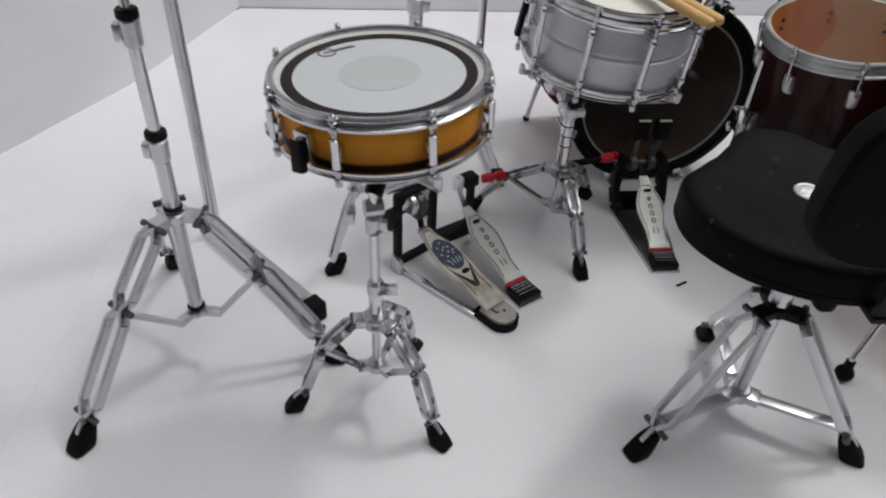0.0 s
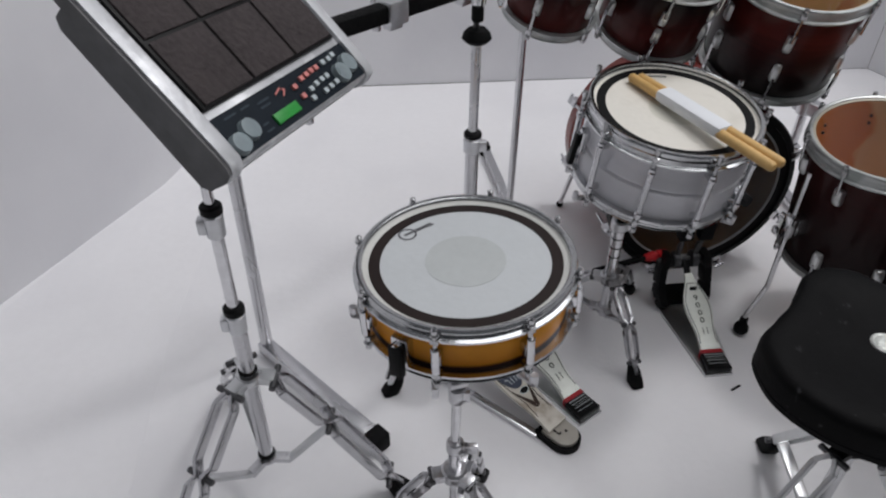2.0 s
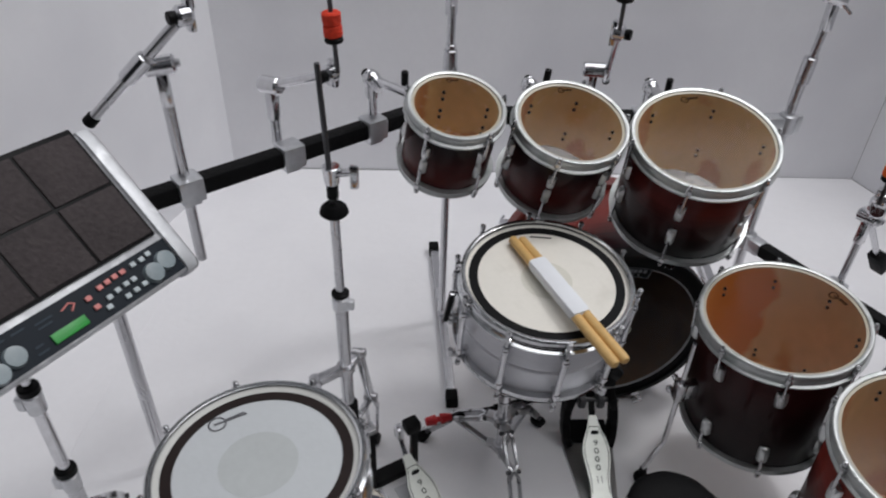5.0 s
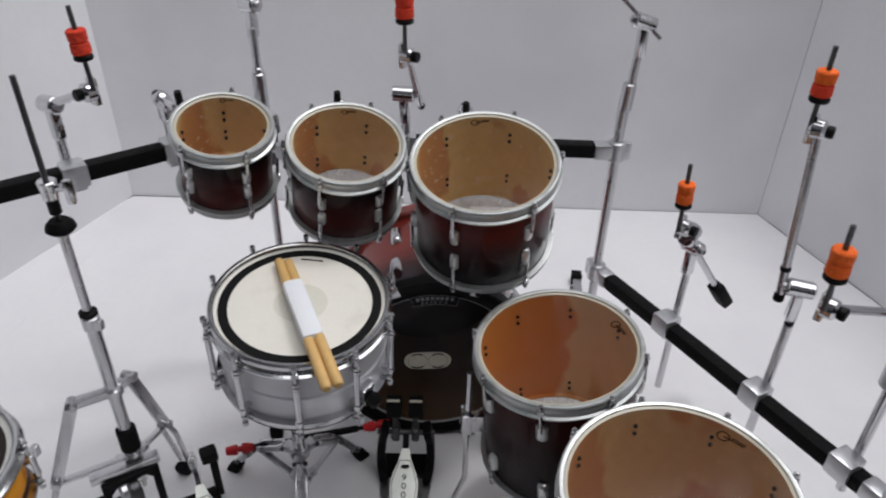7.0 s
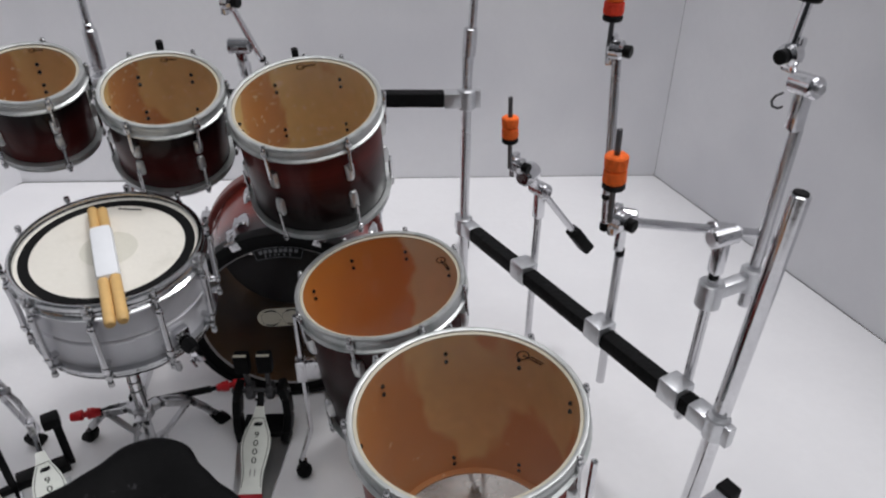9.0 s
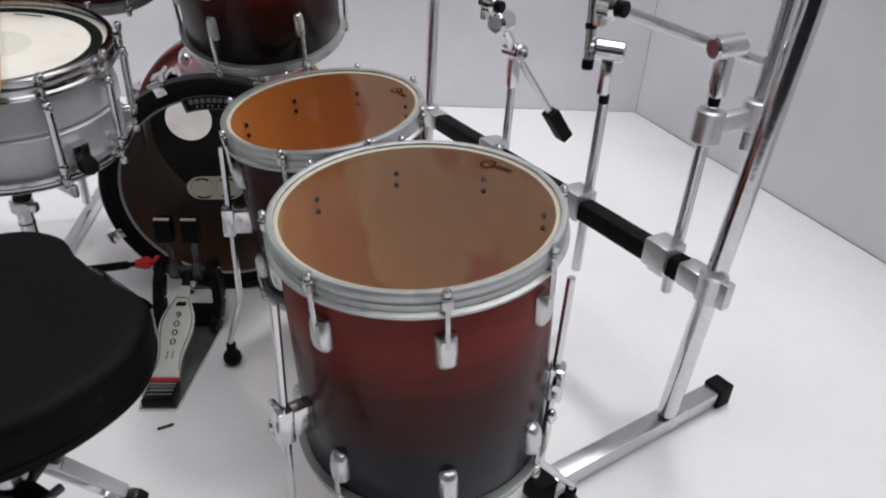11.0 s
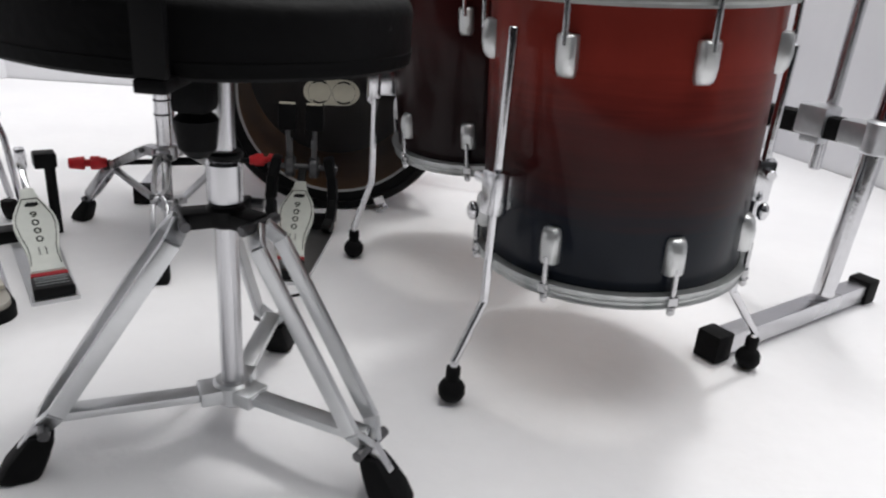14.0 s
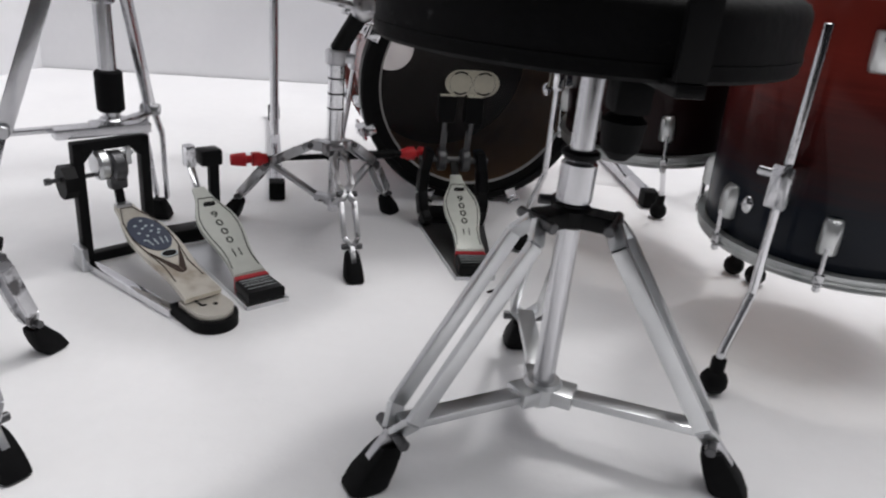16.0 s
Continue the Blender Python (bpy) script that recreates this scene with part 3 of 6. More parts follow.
def leg(T, c, n, rod, foot, z_top, z_brk, z_bend, R):
    """A bent leg rod in its bracket, with a rubber foot; given in the place's frame."""
    inv = aim(c, n).inverted()
    w = lambda p: inv @ Vector(p)
    rx, ry = rod
    fx, fy = foot
    bm = tube(B(), [w((rx, ry, z_top)), w((rx, ry, z_bend)), w((fx, fy, 0.055)), w((fx, fy, 0.03))], 0.0052)
    lg = part("leg", bm, CHROME, T)
    bm = B()
    cyl(bm, w((fx, fy, 0.048)), w((fx, fy, 0.026)), 0.0085, seg=12)
    ball(bm, w((fx, fy, 0.0165)), 0.0165, 14)
    part("rubber_foot", bm, RUBBER, lg)
    zz = Vector(n).normalized()
    mid_ = Vector(c) + zz * ((z_brk - c[2]) / zz.z)
    d = Vector((mid_.x - rx, mid_.y - ry, 0))
    reach = max(0.0, d.length - (R - 0.007))
    d.normalize()
    m = aim(w((rx, ry, z_brk)), w((rx, ry, z_brk + 1)) - w((rx, ry, z_brk)), w((rx - d.x, ry - d.y, z_brk)) - w((rx, ry, z_brk)))
    bm = box(B(), (0.024, 0.02, 0.05), m @ Matrix.Translation((0, -0.002, 0)), 0.2)
    box(bm, (0.020, reach + 0.004, 0.040), m @ Matrix.Translation((0, reach / 2, 0)), 0.15)
    cyl(bm, m @ Vector((-0.005, -0.004, 0.012)), m @ Vector((-0.028, -0.004, 0.012)), 0.006, seg=10)
    ball(bm, m @ Vector((-0.03, -0.004, -0.03)), 0.007, 10, 1.6)
    part("leg_bracket", bm, CHROME, T)


leg(F2, CF2, NF2, (0.912, 1.092), (0.884, 1.072), 0.426, 0.255, 0.125, 0.166)
leg(F2, CF2, NF2, (1.226, 1.180), (1.281, 1.207), 0.424, 0.270, 0.125, 0.166)
leg(F2, CF2, NF2, (1.079, 1.383), (1.084, 1.388), 0.40, 0.255, 0.125, 0.166)
leg(F1, CF1, NF1, (0.737, 1.474), (0.712, 1.471), 0.420, 0.295, 0.135, 0.148)
leg(F1, CF1, NF1, (0.994, 1.640), (1.018, 1.672), 0.41, 0.28, 0.135, 0.148)
leg(F1, CF1, NF1, (1.0325, 1.4387), (1.064, 1.424), 0.40, 0.28, 0.135, 0.148)


def strainer(T, ang, rs, z, lever):
    """The snare strainer on the side of a shell: a block with a hanging black lever."""
    bm = box(B(), (0.016, 0.022, 0.045), Matrix.Translation((0.006, 0, z)), 0.2)
    cyl(bm, (0.012, 0, z + 0.012), (0.022, 0, z + 0.012), 0.006, seg=10)
    s = part("strainer", turned(bm, ang, rs), CHROME, T)
    bm = bar(B(), (0.018, 0, z + 0.016), (0.026, 0.006, z - lever), 0.018, 0.010, (1, 0, 0), 0.25)
    part("lever", turned(bm, ang, rs), BLACK, s, "black throw-off lever")


# bright metal snare
CS, NS = (0.4457, 1.4557, 0.563), (0.050, -0.100, 0.993)
RS, DS = 0.1508, 0.155
SN = thing("snare_drum", CS, "brushed aluminium snare drum with white coated head", "drum", "snare drums", m=aim(CS, NS))
rs = RS - 0.008
bead = -DS / 2
part("shell", lathe(B(), [(rs, -0.012), (rs, bead + 0.016), (rs + 0.003, bead + 0.010), (rs + 0.003, bead + 0.004), (rs - 0.002, bead), (rs + 0.003, bead - 0.004), (rs + 0.003, bead - 0.010), (rs, bead - 0.016), (rs, -DS + 0.012), (rs - 0.005, -DS + 0.012), (rs - 0.005, -0.012)], seg=72), ALU, SN)
part("top_hoop", drum_hoop(RS, 0.007, True, rs + 0.0005), HOOPC, SN)
part("bottom_hoop", drum_hoop(RS, -DS, False, rs + 0.0005, low=0.020), HOOPC, SN)
hd = part("head", lathe(B(), [(0, -0.004), (RS - 0.0055, -0.004), (RS - 0.0055, -0.007), (0, -0.007)], seg=64, closed=False), COAT, SN, "white coated drumhead")
part("muffle_ring", lathe(B(), [(RS * 0.80, -0.0038), (RS * 0.905, -0.0038), (RS * 0.905, -0.0028), (RS * 0.80, -0.0028)], seg=64), INK, hd, "black ring printed near the rim")
part("worn_dot", lathe(B(), [(0, -0.0038), (RS * 0.30, -0.0038), (RS * 0.30, -0.00365), (0, -0.00365)], seg=40, closed=False), mat("dull_dot", (0.66, 0.64, 0.56), 0.6, grain=120, vary=0.05), hd)
bm = bar(B(), (-0.03, RS * 0.72, -0.0034), (0.01, RS * 0.735, -0.0034), 0.003, 0.0006, bev=0)
part("printed_mark", bm, INK, hd)
part("bottom_head", lathe(B(), [(0, -DS + 0.004), (RS - 0.006, -DS + 0.004), (RS - 0.006, -DS + 0.006), (0, -DS + 0.006)], seg=48, closed=False), CLEAR, SN)
for i in range(10):
    a = math.radians(-78 + 36 * i)
    bm = B()
    cyl(bm, (0.016, 0, -0.024), (0.016, 0, -DS + 0.024), 0.0055, seg=10)
    for z in (-0.034, -DS + 0.034):
        cyl(bm, (-0.002, 0, z), (0.016, 0, z), 0.006, seg=10)
        ball(bm, (0.016, 0, z), 0.0075, 10)
    lg = part("tube_lug", turned(bm, a, rs), CHROME, SN)
    for e, s in ((0.007, 1), (-DS, -1)):
        bm = B()
        cyl(bm, (0.016, 0, e + 0.006 * s), (0.016, 0, e - 0.03 * s), 0.003, seg=8)
        cyl(bm, (0.016, 0, e + 0.007 * s), (0.016, 0, e - 0.003 * s), 0.005, seg=10)
        box(bm, (0.014, 0.011, 0.008), Matrix.Translation((0.012, 0, e - 0.013 * s)), 0.2)
        part("tension_rod", turned(bm, a, rs), RODM, lg)
strainer(SN, math.radians(184), rs, -0.07, 0.045)

ab = math.radians(-31)
bm = box(B(), (0.016, 0.026, 0.040), Matrix.Translation((0.006, 0, -DS + 0.036)), 0.2)
bt = part("butt_plate", turned(bm, ab, rs), CHROME, SN)
part("knob", turned(cyl(B(), (0.012, 0, -DS + 0.030), (0.034, 0, -DS + 0.024), 0.0135, 0.0120, seg=6, cap=0.3), ab, rs), BLACK, bt, "black six-sided knob")

# amber snare
CG, NG = (0.065, 1.020, 0.580), (-0.045, 0.015, 0.999)
RG, DG = 0.1368, 0.078
GD = thing("snare_drum", CG, "shallow amber lacquered snare drum with grey dotted head", "drum", "snare drums", m=aim(CG, NG))
rg = RG - 0.008
part("shell", lathe(B(), [(rg, -0.010), (rg, -DG + 0.010), (rg - 0.006, -DG + 0.010), (rg - 0.006, -0.010)], seg=72), AMBER, GD)
part("top_hoop", drum_hoop(RG, 0.005, True, rg + 0.0005, False, 0.0165), HOOPC, GD)
part("bottom_hoop", drum_hoop(RG, -DG, False, rg + 0.0005, False, 0.014), HOOPC, GD)
hd = part("head", lathe(B(), [(0, -0.004), (RG * 0.93, -0.004), (RG * 0.93, -0.007), (0, -0.007)], seg=64, closed=False), GREYHEAD, GD, "pale grey drumhead")
part("collar", lathe(B(), [(RG * 0.885, -0.0034), (RG * 0.93, -0.0005), (RG * 0.956, -0.0010), (RG * 0.956, -0.006), (RG * 0.885, -0.006)], seg=64), mat("ivory_lip", (0.60, 0.60, 0.57), 0.4, grain=70, vary=0.06), hd)
part("ring", lathe(B(), [(RG * 0.782, -0.0038), (RG * 0.884, -0.0038), (RG * 0.884, -0.0028), (RG * 0.782, -0.0028)], seg=64), RINGBROWN, hd, "dark brown ring near the rim")
part("dot", lathe(B(), [(0, -0.0038), (RG * 0.37, -0.0038), (RG * 0.37, -0.00365), (0, -0.00365)], seg=48, closed=False), GREYDOT, hd, "grey dot in the middle")
bm = lathe(B(), [(0.010, 0), (0.0125, 0), (0.0125, 0.0005), (0.010, 0.0005)], Matrix.Translation((-0.074, 0.058, -0.0037)), 20)
bar(bm, (-0.078, 0.056, -0.0033), (-0.040, 0.080, -0.0033), 0.003, 0.0005, bev=0)
bar(bm, (-0.066, 0.066, -0.0033), (-0.044, 0.082, -0.0033), 0.002, 0.0005, bev=0)
part("printed_mark", bm, mat("grey_ink", (0.10, 0.10, 0.11), 0.6), hd)
part("bottom_head", lathe(B(), [(0, -DG + 0.004), (RG - 0.006, -DG + 0.004), (RG - 0.006, -DG + 0.006), (0, -DG + 0.006)], seg=48, closed=False), CLEAR, GD)
ag = lug_angle(CG, NG, (0.200, 0.981, 0.551))
for i in range(8):
    a = ag + math.radians(45 * i)
    bm = box(B(), (0.014, 0.013, 0.020), Matrix.Translation((0.006, 0, -DG / 2)), 0.3)
    cyl(bm, (0.013, 0, -DG / 2 - 0.019), (0.013, 0, -DG / 2 + 0.019), 0.0055, seg=10)
    lg = part("lug", turned(bm, a, rg), CHROME, GD)
    for e, s in ((0.005, 1), (-DG, -1)):
        bm = B()
        cyl(bm, (0.012, 0, e + 0.002 * s), (0.012, 0, e - 0.03 * s), 0.0028, seg=8)
        cyl(bm, (0.012, 0, e + 0.0055 * s), (0.012, 0, e - 0.004 * s), 0.0040, seg=12, cap=0.5)
        cyl(bm, (0.012, 0, e - 0.0035 * s), (0.012, 0, e - 0.006 * s), 0.0055, seg=12)
        box(bm, (0.012, 0.011, 0.008), Matrix.Translation((0.009, 0, e - 0.014 * s)), 0.2)
        part("tension_rod", turned(bm, a, rg), RODM, lg)
strainer(GD, lug_angle(CG, NG, (-0.016, 0.899, 0.52)), rg, -0.045, 0.022)

# drumsticks with their paper band
for p, q, name in (((0.382, 1.542, 0.5815), (0.543, 1.254, 0.566), "drumstick"), ((0.3985, 1.543, 0.5815), (0.559, 1.262, 0.568), "drumstick")):
    p, q = Vector(p), Vector(q)
    m = aim(p, q - p)
    h = (q - p).length
    bm = lathe(B(), [(0, 0), (0.0055, 0.001), (0.0084, 0.005), (0.0086, h - 0.008), (0.0080, h - 0.004), (0.0055, h - 0.001), (0, h)], m, 16, False)
    solo(name, bm, STICKWOOD, "pale wooden drumstick lying on the snare head", "drumstick", p, "pair of drumsticks")
a, b = Vector((0.4245, 1.4815, 0.5795)), Vector((0.4975, 1.352, 0.5732))
bm = bar(B(), a, b, 0.0355, 0.0215, (0, 0, 1), 0.45)
solo("paper_band", bm, LABELPAPER, "white paper band wrapped round the two drumsticks", "paper band", between(a, b, 0.5))

# bass drum
KN = Vector((0.174, -0.985, 0.0)).normalized()
KC = Vector((0.6465, 1.6965, 0.222))
KR, KD = 0.2215, 0.335
KM = aim(KC, KN, (0, 0, -1))
KICK = thing("bass_drum", KC, "maroon bass drum with black hoops and smoked head", "drum", m=KM)
KF = fade("kick_fade", [(0.0, RED), (0.5, RED), (0.66, MAROON), (0.86, NAVY), (1.0, NAVY)], -KD, 0.0, 0.9)
part("shell", lathe(B(), [(0.204, -0.012), (0.204, -KD + 0.012), (0.198, -KD + 0.012), (0.198, -0.012)], seg=72), KF, KICK)
part("inner_shell", lathe(B(), [(0.1978, -0.014), (0.1978, -KD + 0.014), (0.196, -KD + 0.014), (0.196, -0.014)], seg=72), WOODDARK, KICK)
hoopb = [(KR, -0.004), (KR, -0.034), (KR - 0.004, -0.038), (KR - 0.016, -0.038), (KR - 0.016, 0.0), (KR - 0.004, 0.0)]
part("batter_hoop", lathe(B(), hoopb, seg=72), BLACK, KICK, "black wooden hoop")
part("front_hoop", lathe(B(), [(r, -KD - z) for r, z in hoopb], seg=72), mat("red_hoop", (0.17, 0.030, 0.024), 0.35, coat=0.5, spec=0.3, grain=30, vary=0.15), KICK, "red lacquered wooden hoop")
hd = part("batter_head", lathe(B(), [(0, -0.010), (0.187, -0.010)], seg=64, closed=False), SMOKE, KICK, "smoked translucent drumhead")
part("muffle_ring", lathe(B(), [(0.187, -0.008), (0.2055, -0.005), (0.2055, -0.012), (0.187, -0.012)], seg=72), INK, hd)
part("pale_ring", lathe(B(), [(0.1835, -0.0095), (0.1875, -0.0065), (0.1875, -0.0098), (0.1835, -0.0098)], seg=72), mat("pale_ring", (0.30, 0.295, 0.29), 0.5), hd, "pale ring round the head")
KI = KM.inverted()
hx, hy = (KI @ Vector((0.474, 2.02, 0.240))).xy
bm = B()
rim = [bm.verts.new((0.205 * math.cos(2 * math.pi * i / 48), 0.205 * math.sin(2 * math.pi * i / 48), -KD + 0.011)) for i in range(48)]
hole = [bm.verts.new((hx + 0.050 * math.cos(2 * math.pi * i / 48), hy + 0.050 * math.sin(2 * math.pi * i / 48), -KD + 0.011)) for i in range(48)]
for i in range(48):
    bm.faces.new((rim[i], rim[(i + 1) % 48], hole[(i + 1) % 48], hole[i]))
part("front_head", bm, mat("front_head", (0.02, 0.019, 0.019), 0.4, vary=0.2), KICK, "black front head with a round port")
bm = B()
px, py = (KI @ Vector((0.632, 1.70, 0.228))).xy
prism(bm, [(px - 0.024 + 0.028 * math.cos(a), py + 0.024 * math.sin(a)) for a in [math.pi / 2 + math.pi * i / 12 for i in range(13)]] + [(px + 0.024 + 0.028 * math.cos(a), py + 0.024 * math.sin(a)) for a in [-math.pi / 2 + math.pi * i / 12 for i in range(13)]], -0.0098, -0.0085)
pt = part("beater_patch", bm, PATCH, hd, "cream double patch where the beaters strike")
bm = B()
for k in (-1, 1):
    c = Vector((px + k * 0.0225, py, -0.0082))
    lathe(bm, [(0.0208, -0.0084), (0.0213, -0.0084), (0.0213, -0.0080), (0.0208, -0.0080)], Matrix.Translation((c.x, c.y, 0)), 28)
    for mid in (90, 270):
        arc = [c + Vector((0.0200 * math.cos(math.radians(mid + d)), 0.0200 * math.sin(math.radians(mid + d)), 0.0002)) for d in range(-36, 37, 12)]
        for p, q in zip(arc, arc[1:]):
            bar(bm, p, q, 0.0032, 0.0008, (0, 0, 1), 0)
part("printed_circles", bm, INK, pt)


def arc_band(bm, r0, r1, half, z0, z1, n=14):
    """A flat band bent round the drum's axis, centred on its top."""
    at_ = lambda r, d: (r * math.sin(math.radians(d)), r * math.cos(math.radians(d)))
    ds = [-half + 2 * half * i / n for i in range(n + 1)]
    return prism(bm, [at_(r1, d) for d in ds] + [at_(r0, d) for d in reversed(ds)], z0, z1)


bd = part("badge", arc_band(B(), 0.1630, 0.1905, 16.5, -0.0094, -0.0062), INK, hd, "black curved label with pale print")
GREYLINE = mat("grey_print", (0.23, 0.235, 0.25), 0.7, spec=0.1)
bm = B()
for r in (0.1640, 0.1884):
    arc_band(bm, r, r + 0.0013, 15.9, -0.0060, -0.0056)
for k in (-1, 1):
    d = math.radians(k * 15.7)
    bar(bm, (0.1640 * math.sin(d), 0.1640 * math.cos(d), -0.0058), (0.1897 * math.sin(d), 0.1897 * math.cos(d), -0.0058), 0.0013, 0.0004, (0, 0, 1), 0)
part("badge_frame", bm, GREYLINE, bd)
bm = B()
for r, size, cells in ((0.1765, 0.0085, (-12.2, -9.0, -5.7, -2.4, 0.9, 3.9, 7.2, 10.8)), (0.1685, 0.0042, (-9.5, -6.5, -3.2, -0.6, 3.0, 7.0))):
    for d in cells:
        turn_ = Matrix.Rotation(-math.radians(d + 0.7), 4, "Z")
        box(bm, (size * 0.86, size, 0.0004), turn_ @ Matrix.Translation((0, r + size / 2, -0.0058)), 0)
part("badge_bars", bm, GREYLINE, bd)
for i in range(8):
    a = math.radians(-90 + 22.5 + 45 * i)
    for z0, s in ((0.0, 1), (-KD, -1)):
        bm = box(B(), (0.026, 0.02, 0.030), Matrix.Translation((0.006, 0, z0 - 0.016 * s)), 0.15, 0.8)
        box(bm, (0.02, 0.02, 0.006), Matrix.Translation((-0.004, 0, z0 + 0.002 * s)), 0.2)
        cl = part("claw", turned(bm, a, KR), CHROME, KICK)
        bm = B()
        cyl(bm, (0.010, 0, z0 + 0.012 * s), (0.010, 0, z0 - 0.085 * s), 0.0036, seg=8)
        cyl(bm, (0.010, -0.012, z0 + 0.012 * s), (0.010, 0.012, z0 + 0.012 * s), 0.0038, seg=8)
        part("key_rod", turned(bm, a, KR), CHROME, cl)
        bm = turned(shell_lug((0.026, 0.018, 0.05), z0 - 0.085 * s, s > 0), a, 0.2035)
        part("lug", bm, CHROME, KICK)
for s, foot in ((-1, (0.376, 1.965, 0.0)), (1, (1.02, 1.86, 0.0))):
    top = KM @ Vector((s * 0.2, 0.02, -0.24))
    f = Vector(foot) + Vector((0, 0, 0.008))
    bm = tube(B(), [KI @ top, KI @ f], 0.006)
    sp = part("spur", bm, CHROME, KICK)
    part("rubber_tip", ball(B(), KI @ f, 0.0095, 10), RUBBER, sp)
    d = (f - top).normalized()
    part("spur_bracket", cyl(B(), KI @ (top - d * 0.03), KI @ (top + d * 0.04), 0.013), CAST, sp)

# ---------------------------------------------------------------- rack of black sleeved rails
PL, PB, PR, PQ = Vector((-0.326, 1.406, 0)), Vector((0.234, 1.94, 0)), Vector((1.013, 2.05, 0)), Vector((1.468, 1.385, 0))
RACK = thing("drum_rack", (0.5, 1.9, 0), "silver drum rack with black sleeved rails on T-shaped feet", "drum rack")


def at(p, z):
    return Vector((p.x, p.y, z))


def rail(p, q, w=0.034, m0=0.03, m1=0.03):
    d = (q - p).normalized()
    part("rail", bar(B(), p + d * m0, q - d * m1, w, w, (0, 0, 1), 0.22), WRAP, RACK, "black sleeved rail")


def clamp(p, d, size=0.046, length=0.046, name="rail_clamp"):
    """A square cast clamp round a rail, split along its side, with a screw."""
    d = Vector(d).normalized()
    m = aim(p, d, (0, 0, -1))
    bm = box(B(), (size, size, length), m, 0.12)
    box(bm, (size * 0.5, size * 0.3, length * 0.7), m @ Matrix.Translation((0, -size * 0.6, 0)), 0.2)
    c = part(name, bm, CAST, RACK)
    part("screw", cyl(B(), m @ Vector((size * 0.15, -size * 0.80, 0)), m @ Vector((size * 0.15, -size * 0.4, 0)), 0.006, seg=8), CHROME, c)
    return c


def post(p, z0, z1, r=0.0125):
    return part("post", cyl(B(), at(p, z0), at(p, z1), r, seg=18), TUBE, RACK)


def ring_clamp(p, z, d):
    """A round clamp on a post with a stub towards the rail."""
    bm = cyl(B(), at(p, z - 0.024), at(p, z + 0.024), 0.021, seg=18)
    d = Vector((d.x, d.y, 0)).normalized()
    bar(bm, at(p, z) + d * 0.012, at(p, z) + d * 0.052, 0.036, 0.036)
    bar(bm, at(p, z) - d * 0.012, at(p, z) - d * 0.032, 0.018, 0.042)
    part("post_clamp", bm, CAST, RACK)


def foot_bar(p, q, ends=2, w=0.030):
    p, q = Vector((*p, (w + 0.013) / 2)), Vector((*q, (w + 0.013) / 2))
    f = part("foot_bar", bar(B(), p, q, w, w, (0, 0, 1), 0.12), TUBE, RACK)
    d = (q - p).normalized()
    for e, s in ((p, -1), (q, 1))[:ends]:
        part("end_cap", bar(B(), e - d * s * 0.012, e + d * s * 0.022, w + 0.007, w + 0.011, (0, 0, 1), 0.12), RUBBER, f, "black rubber end cap")


ZL, ZB, ZR = 0.654, 0.612, 0.285
rail(at(PL, ZL), at(PB, ZL))
rail(at(PB, 0.626), at(PR, 0.602), m0=0.05, m1=0.05)
rail(at(PR, 0.268), at(PQ, 0.290), m0=0.05, m1=0.045)
post(PL, 0.04, 0.72)
post(PB, 0.04, 0.70, 0.0095)
post(PR, 0.04, 0.66, 0.0115)
q0, q1 = Vector((1.455, 1.381, 0.04)), Vector((1.503, 1.414, 0.725))
part("post", cyl(B(), q0, q1, 0.0155, seg=18), CHROME, RACK)
qd = (q1 - q0).normalized()
part("post_end", cyl(B(), q1 + qd * 0.0005, q1 + qd * 0.003, 0.0115, seg=16), BLACK, RACK, "dark open end of a post")
ring_clamp(PL, ZL, PB - PL)
ring_clamp(PB, ZL, PL - PB)
ring_clamp(PB, 0.626 - 0.03, PR - PB)
ring_clamp(PR, 0.602, PB - PR)
ring_clamp(PR, 0.268, PQ - PR)
ring_clamp(PQ, 0.290, PR - PQ)
foot_bar((-0.082, 1.170), (-0.335, 1.414), 1)
foot_bar((0.283, 1.655), (0.185, 2.24), 2, 0.022)
foot_bar((1.02, 1.745), (1.005, 2.36), 2, 0.024)
foot_bar((1.245, 1.232), (1.560, 1.462))

# ---------------------------------------------------------------- cymbal arms on the rack


def felts(T, p, d, orange, two=True, size=0.0192):
    """A threaded rod with felt washers on it, a black cup under them."""
    d = Vector(d).normalized()
    p = Vector(p)
    part("threaded_rod", cyl(B(), p - d * 0.085, p + d * 0.058, 0.0042, seg=8), DARKMETAL, T)
    h = 0.0225 * (0.55 + 0.45 * size / 0.0192)
    for k in (0, 1):
        part("felt_washer", cyl(B(), p + d * (-0.021 + h * k), p + d * (-0.0215 + h * (k + 1)), size * (1 - 0.04 * k), size * (1 - 0.03 * (1 - k)), seg=20, cap=0.16), orange[k], T, "felt washer")
    part("felt_cup", cyl(B(), p - d * 0.031, p - d * 0.0215, size * 0.98, seg=18), BLACK, T, "black plastic cup")


def tilter(T, p, axis, up):
    """A geared joint: a drum-shaped knuckle with a black thumb screw."""
    p, axis, up = Vector(p), Vector(axis).normalized(), Vector(up).normalized()
    bm = cyl(B(), p - axis * 0.014, p + axis * 0.012, 0.0165, seg=18, cap=0.3)
    bar(bm, p - up * 0.026 - axis * 0.010, p + up * 0.024 - axis * 0.010, 0.019, 0.012, axis, 0.3)
    t = part("tilter", bm, CHROME, T)
    part("thumb_screw", cyl(B(), p + axis * 0.0125, p + axis * 0.024, 0.0105, seg=14), BLACK, t)


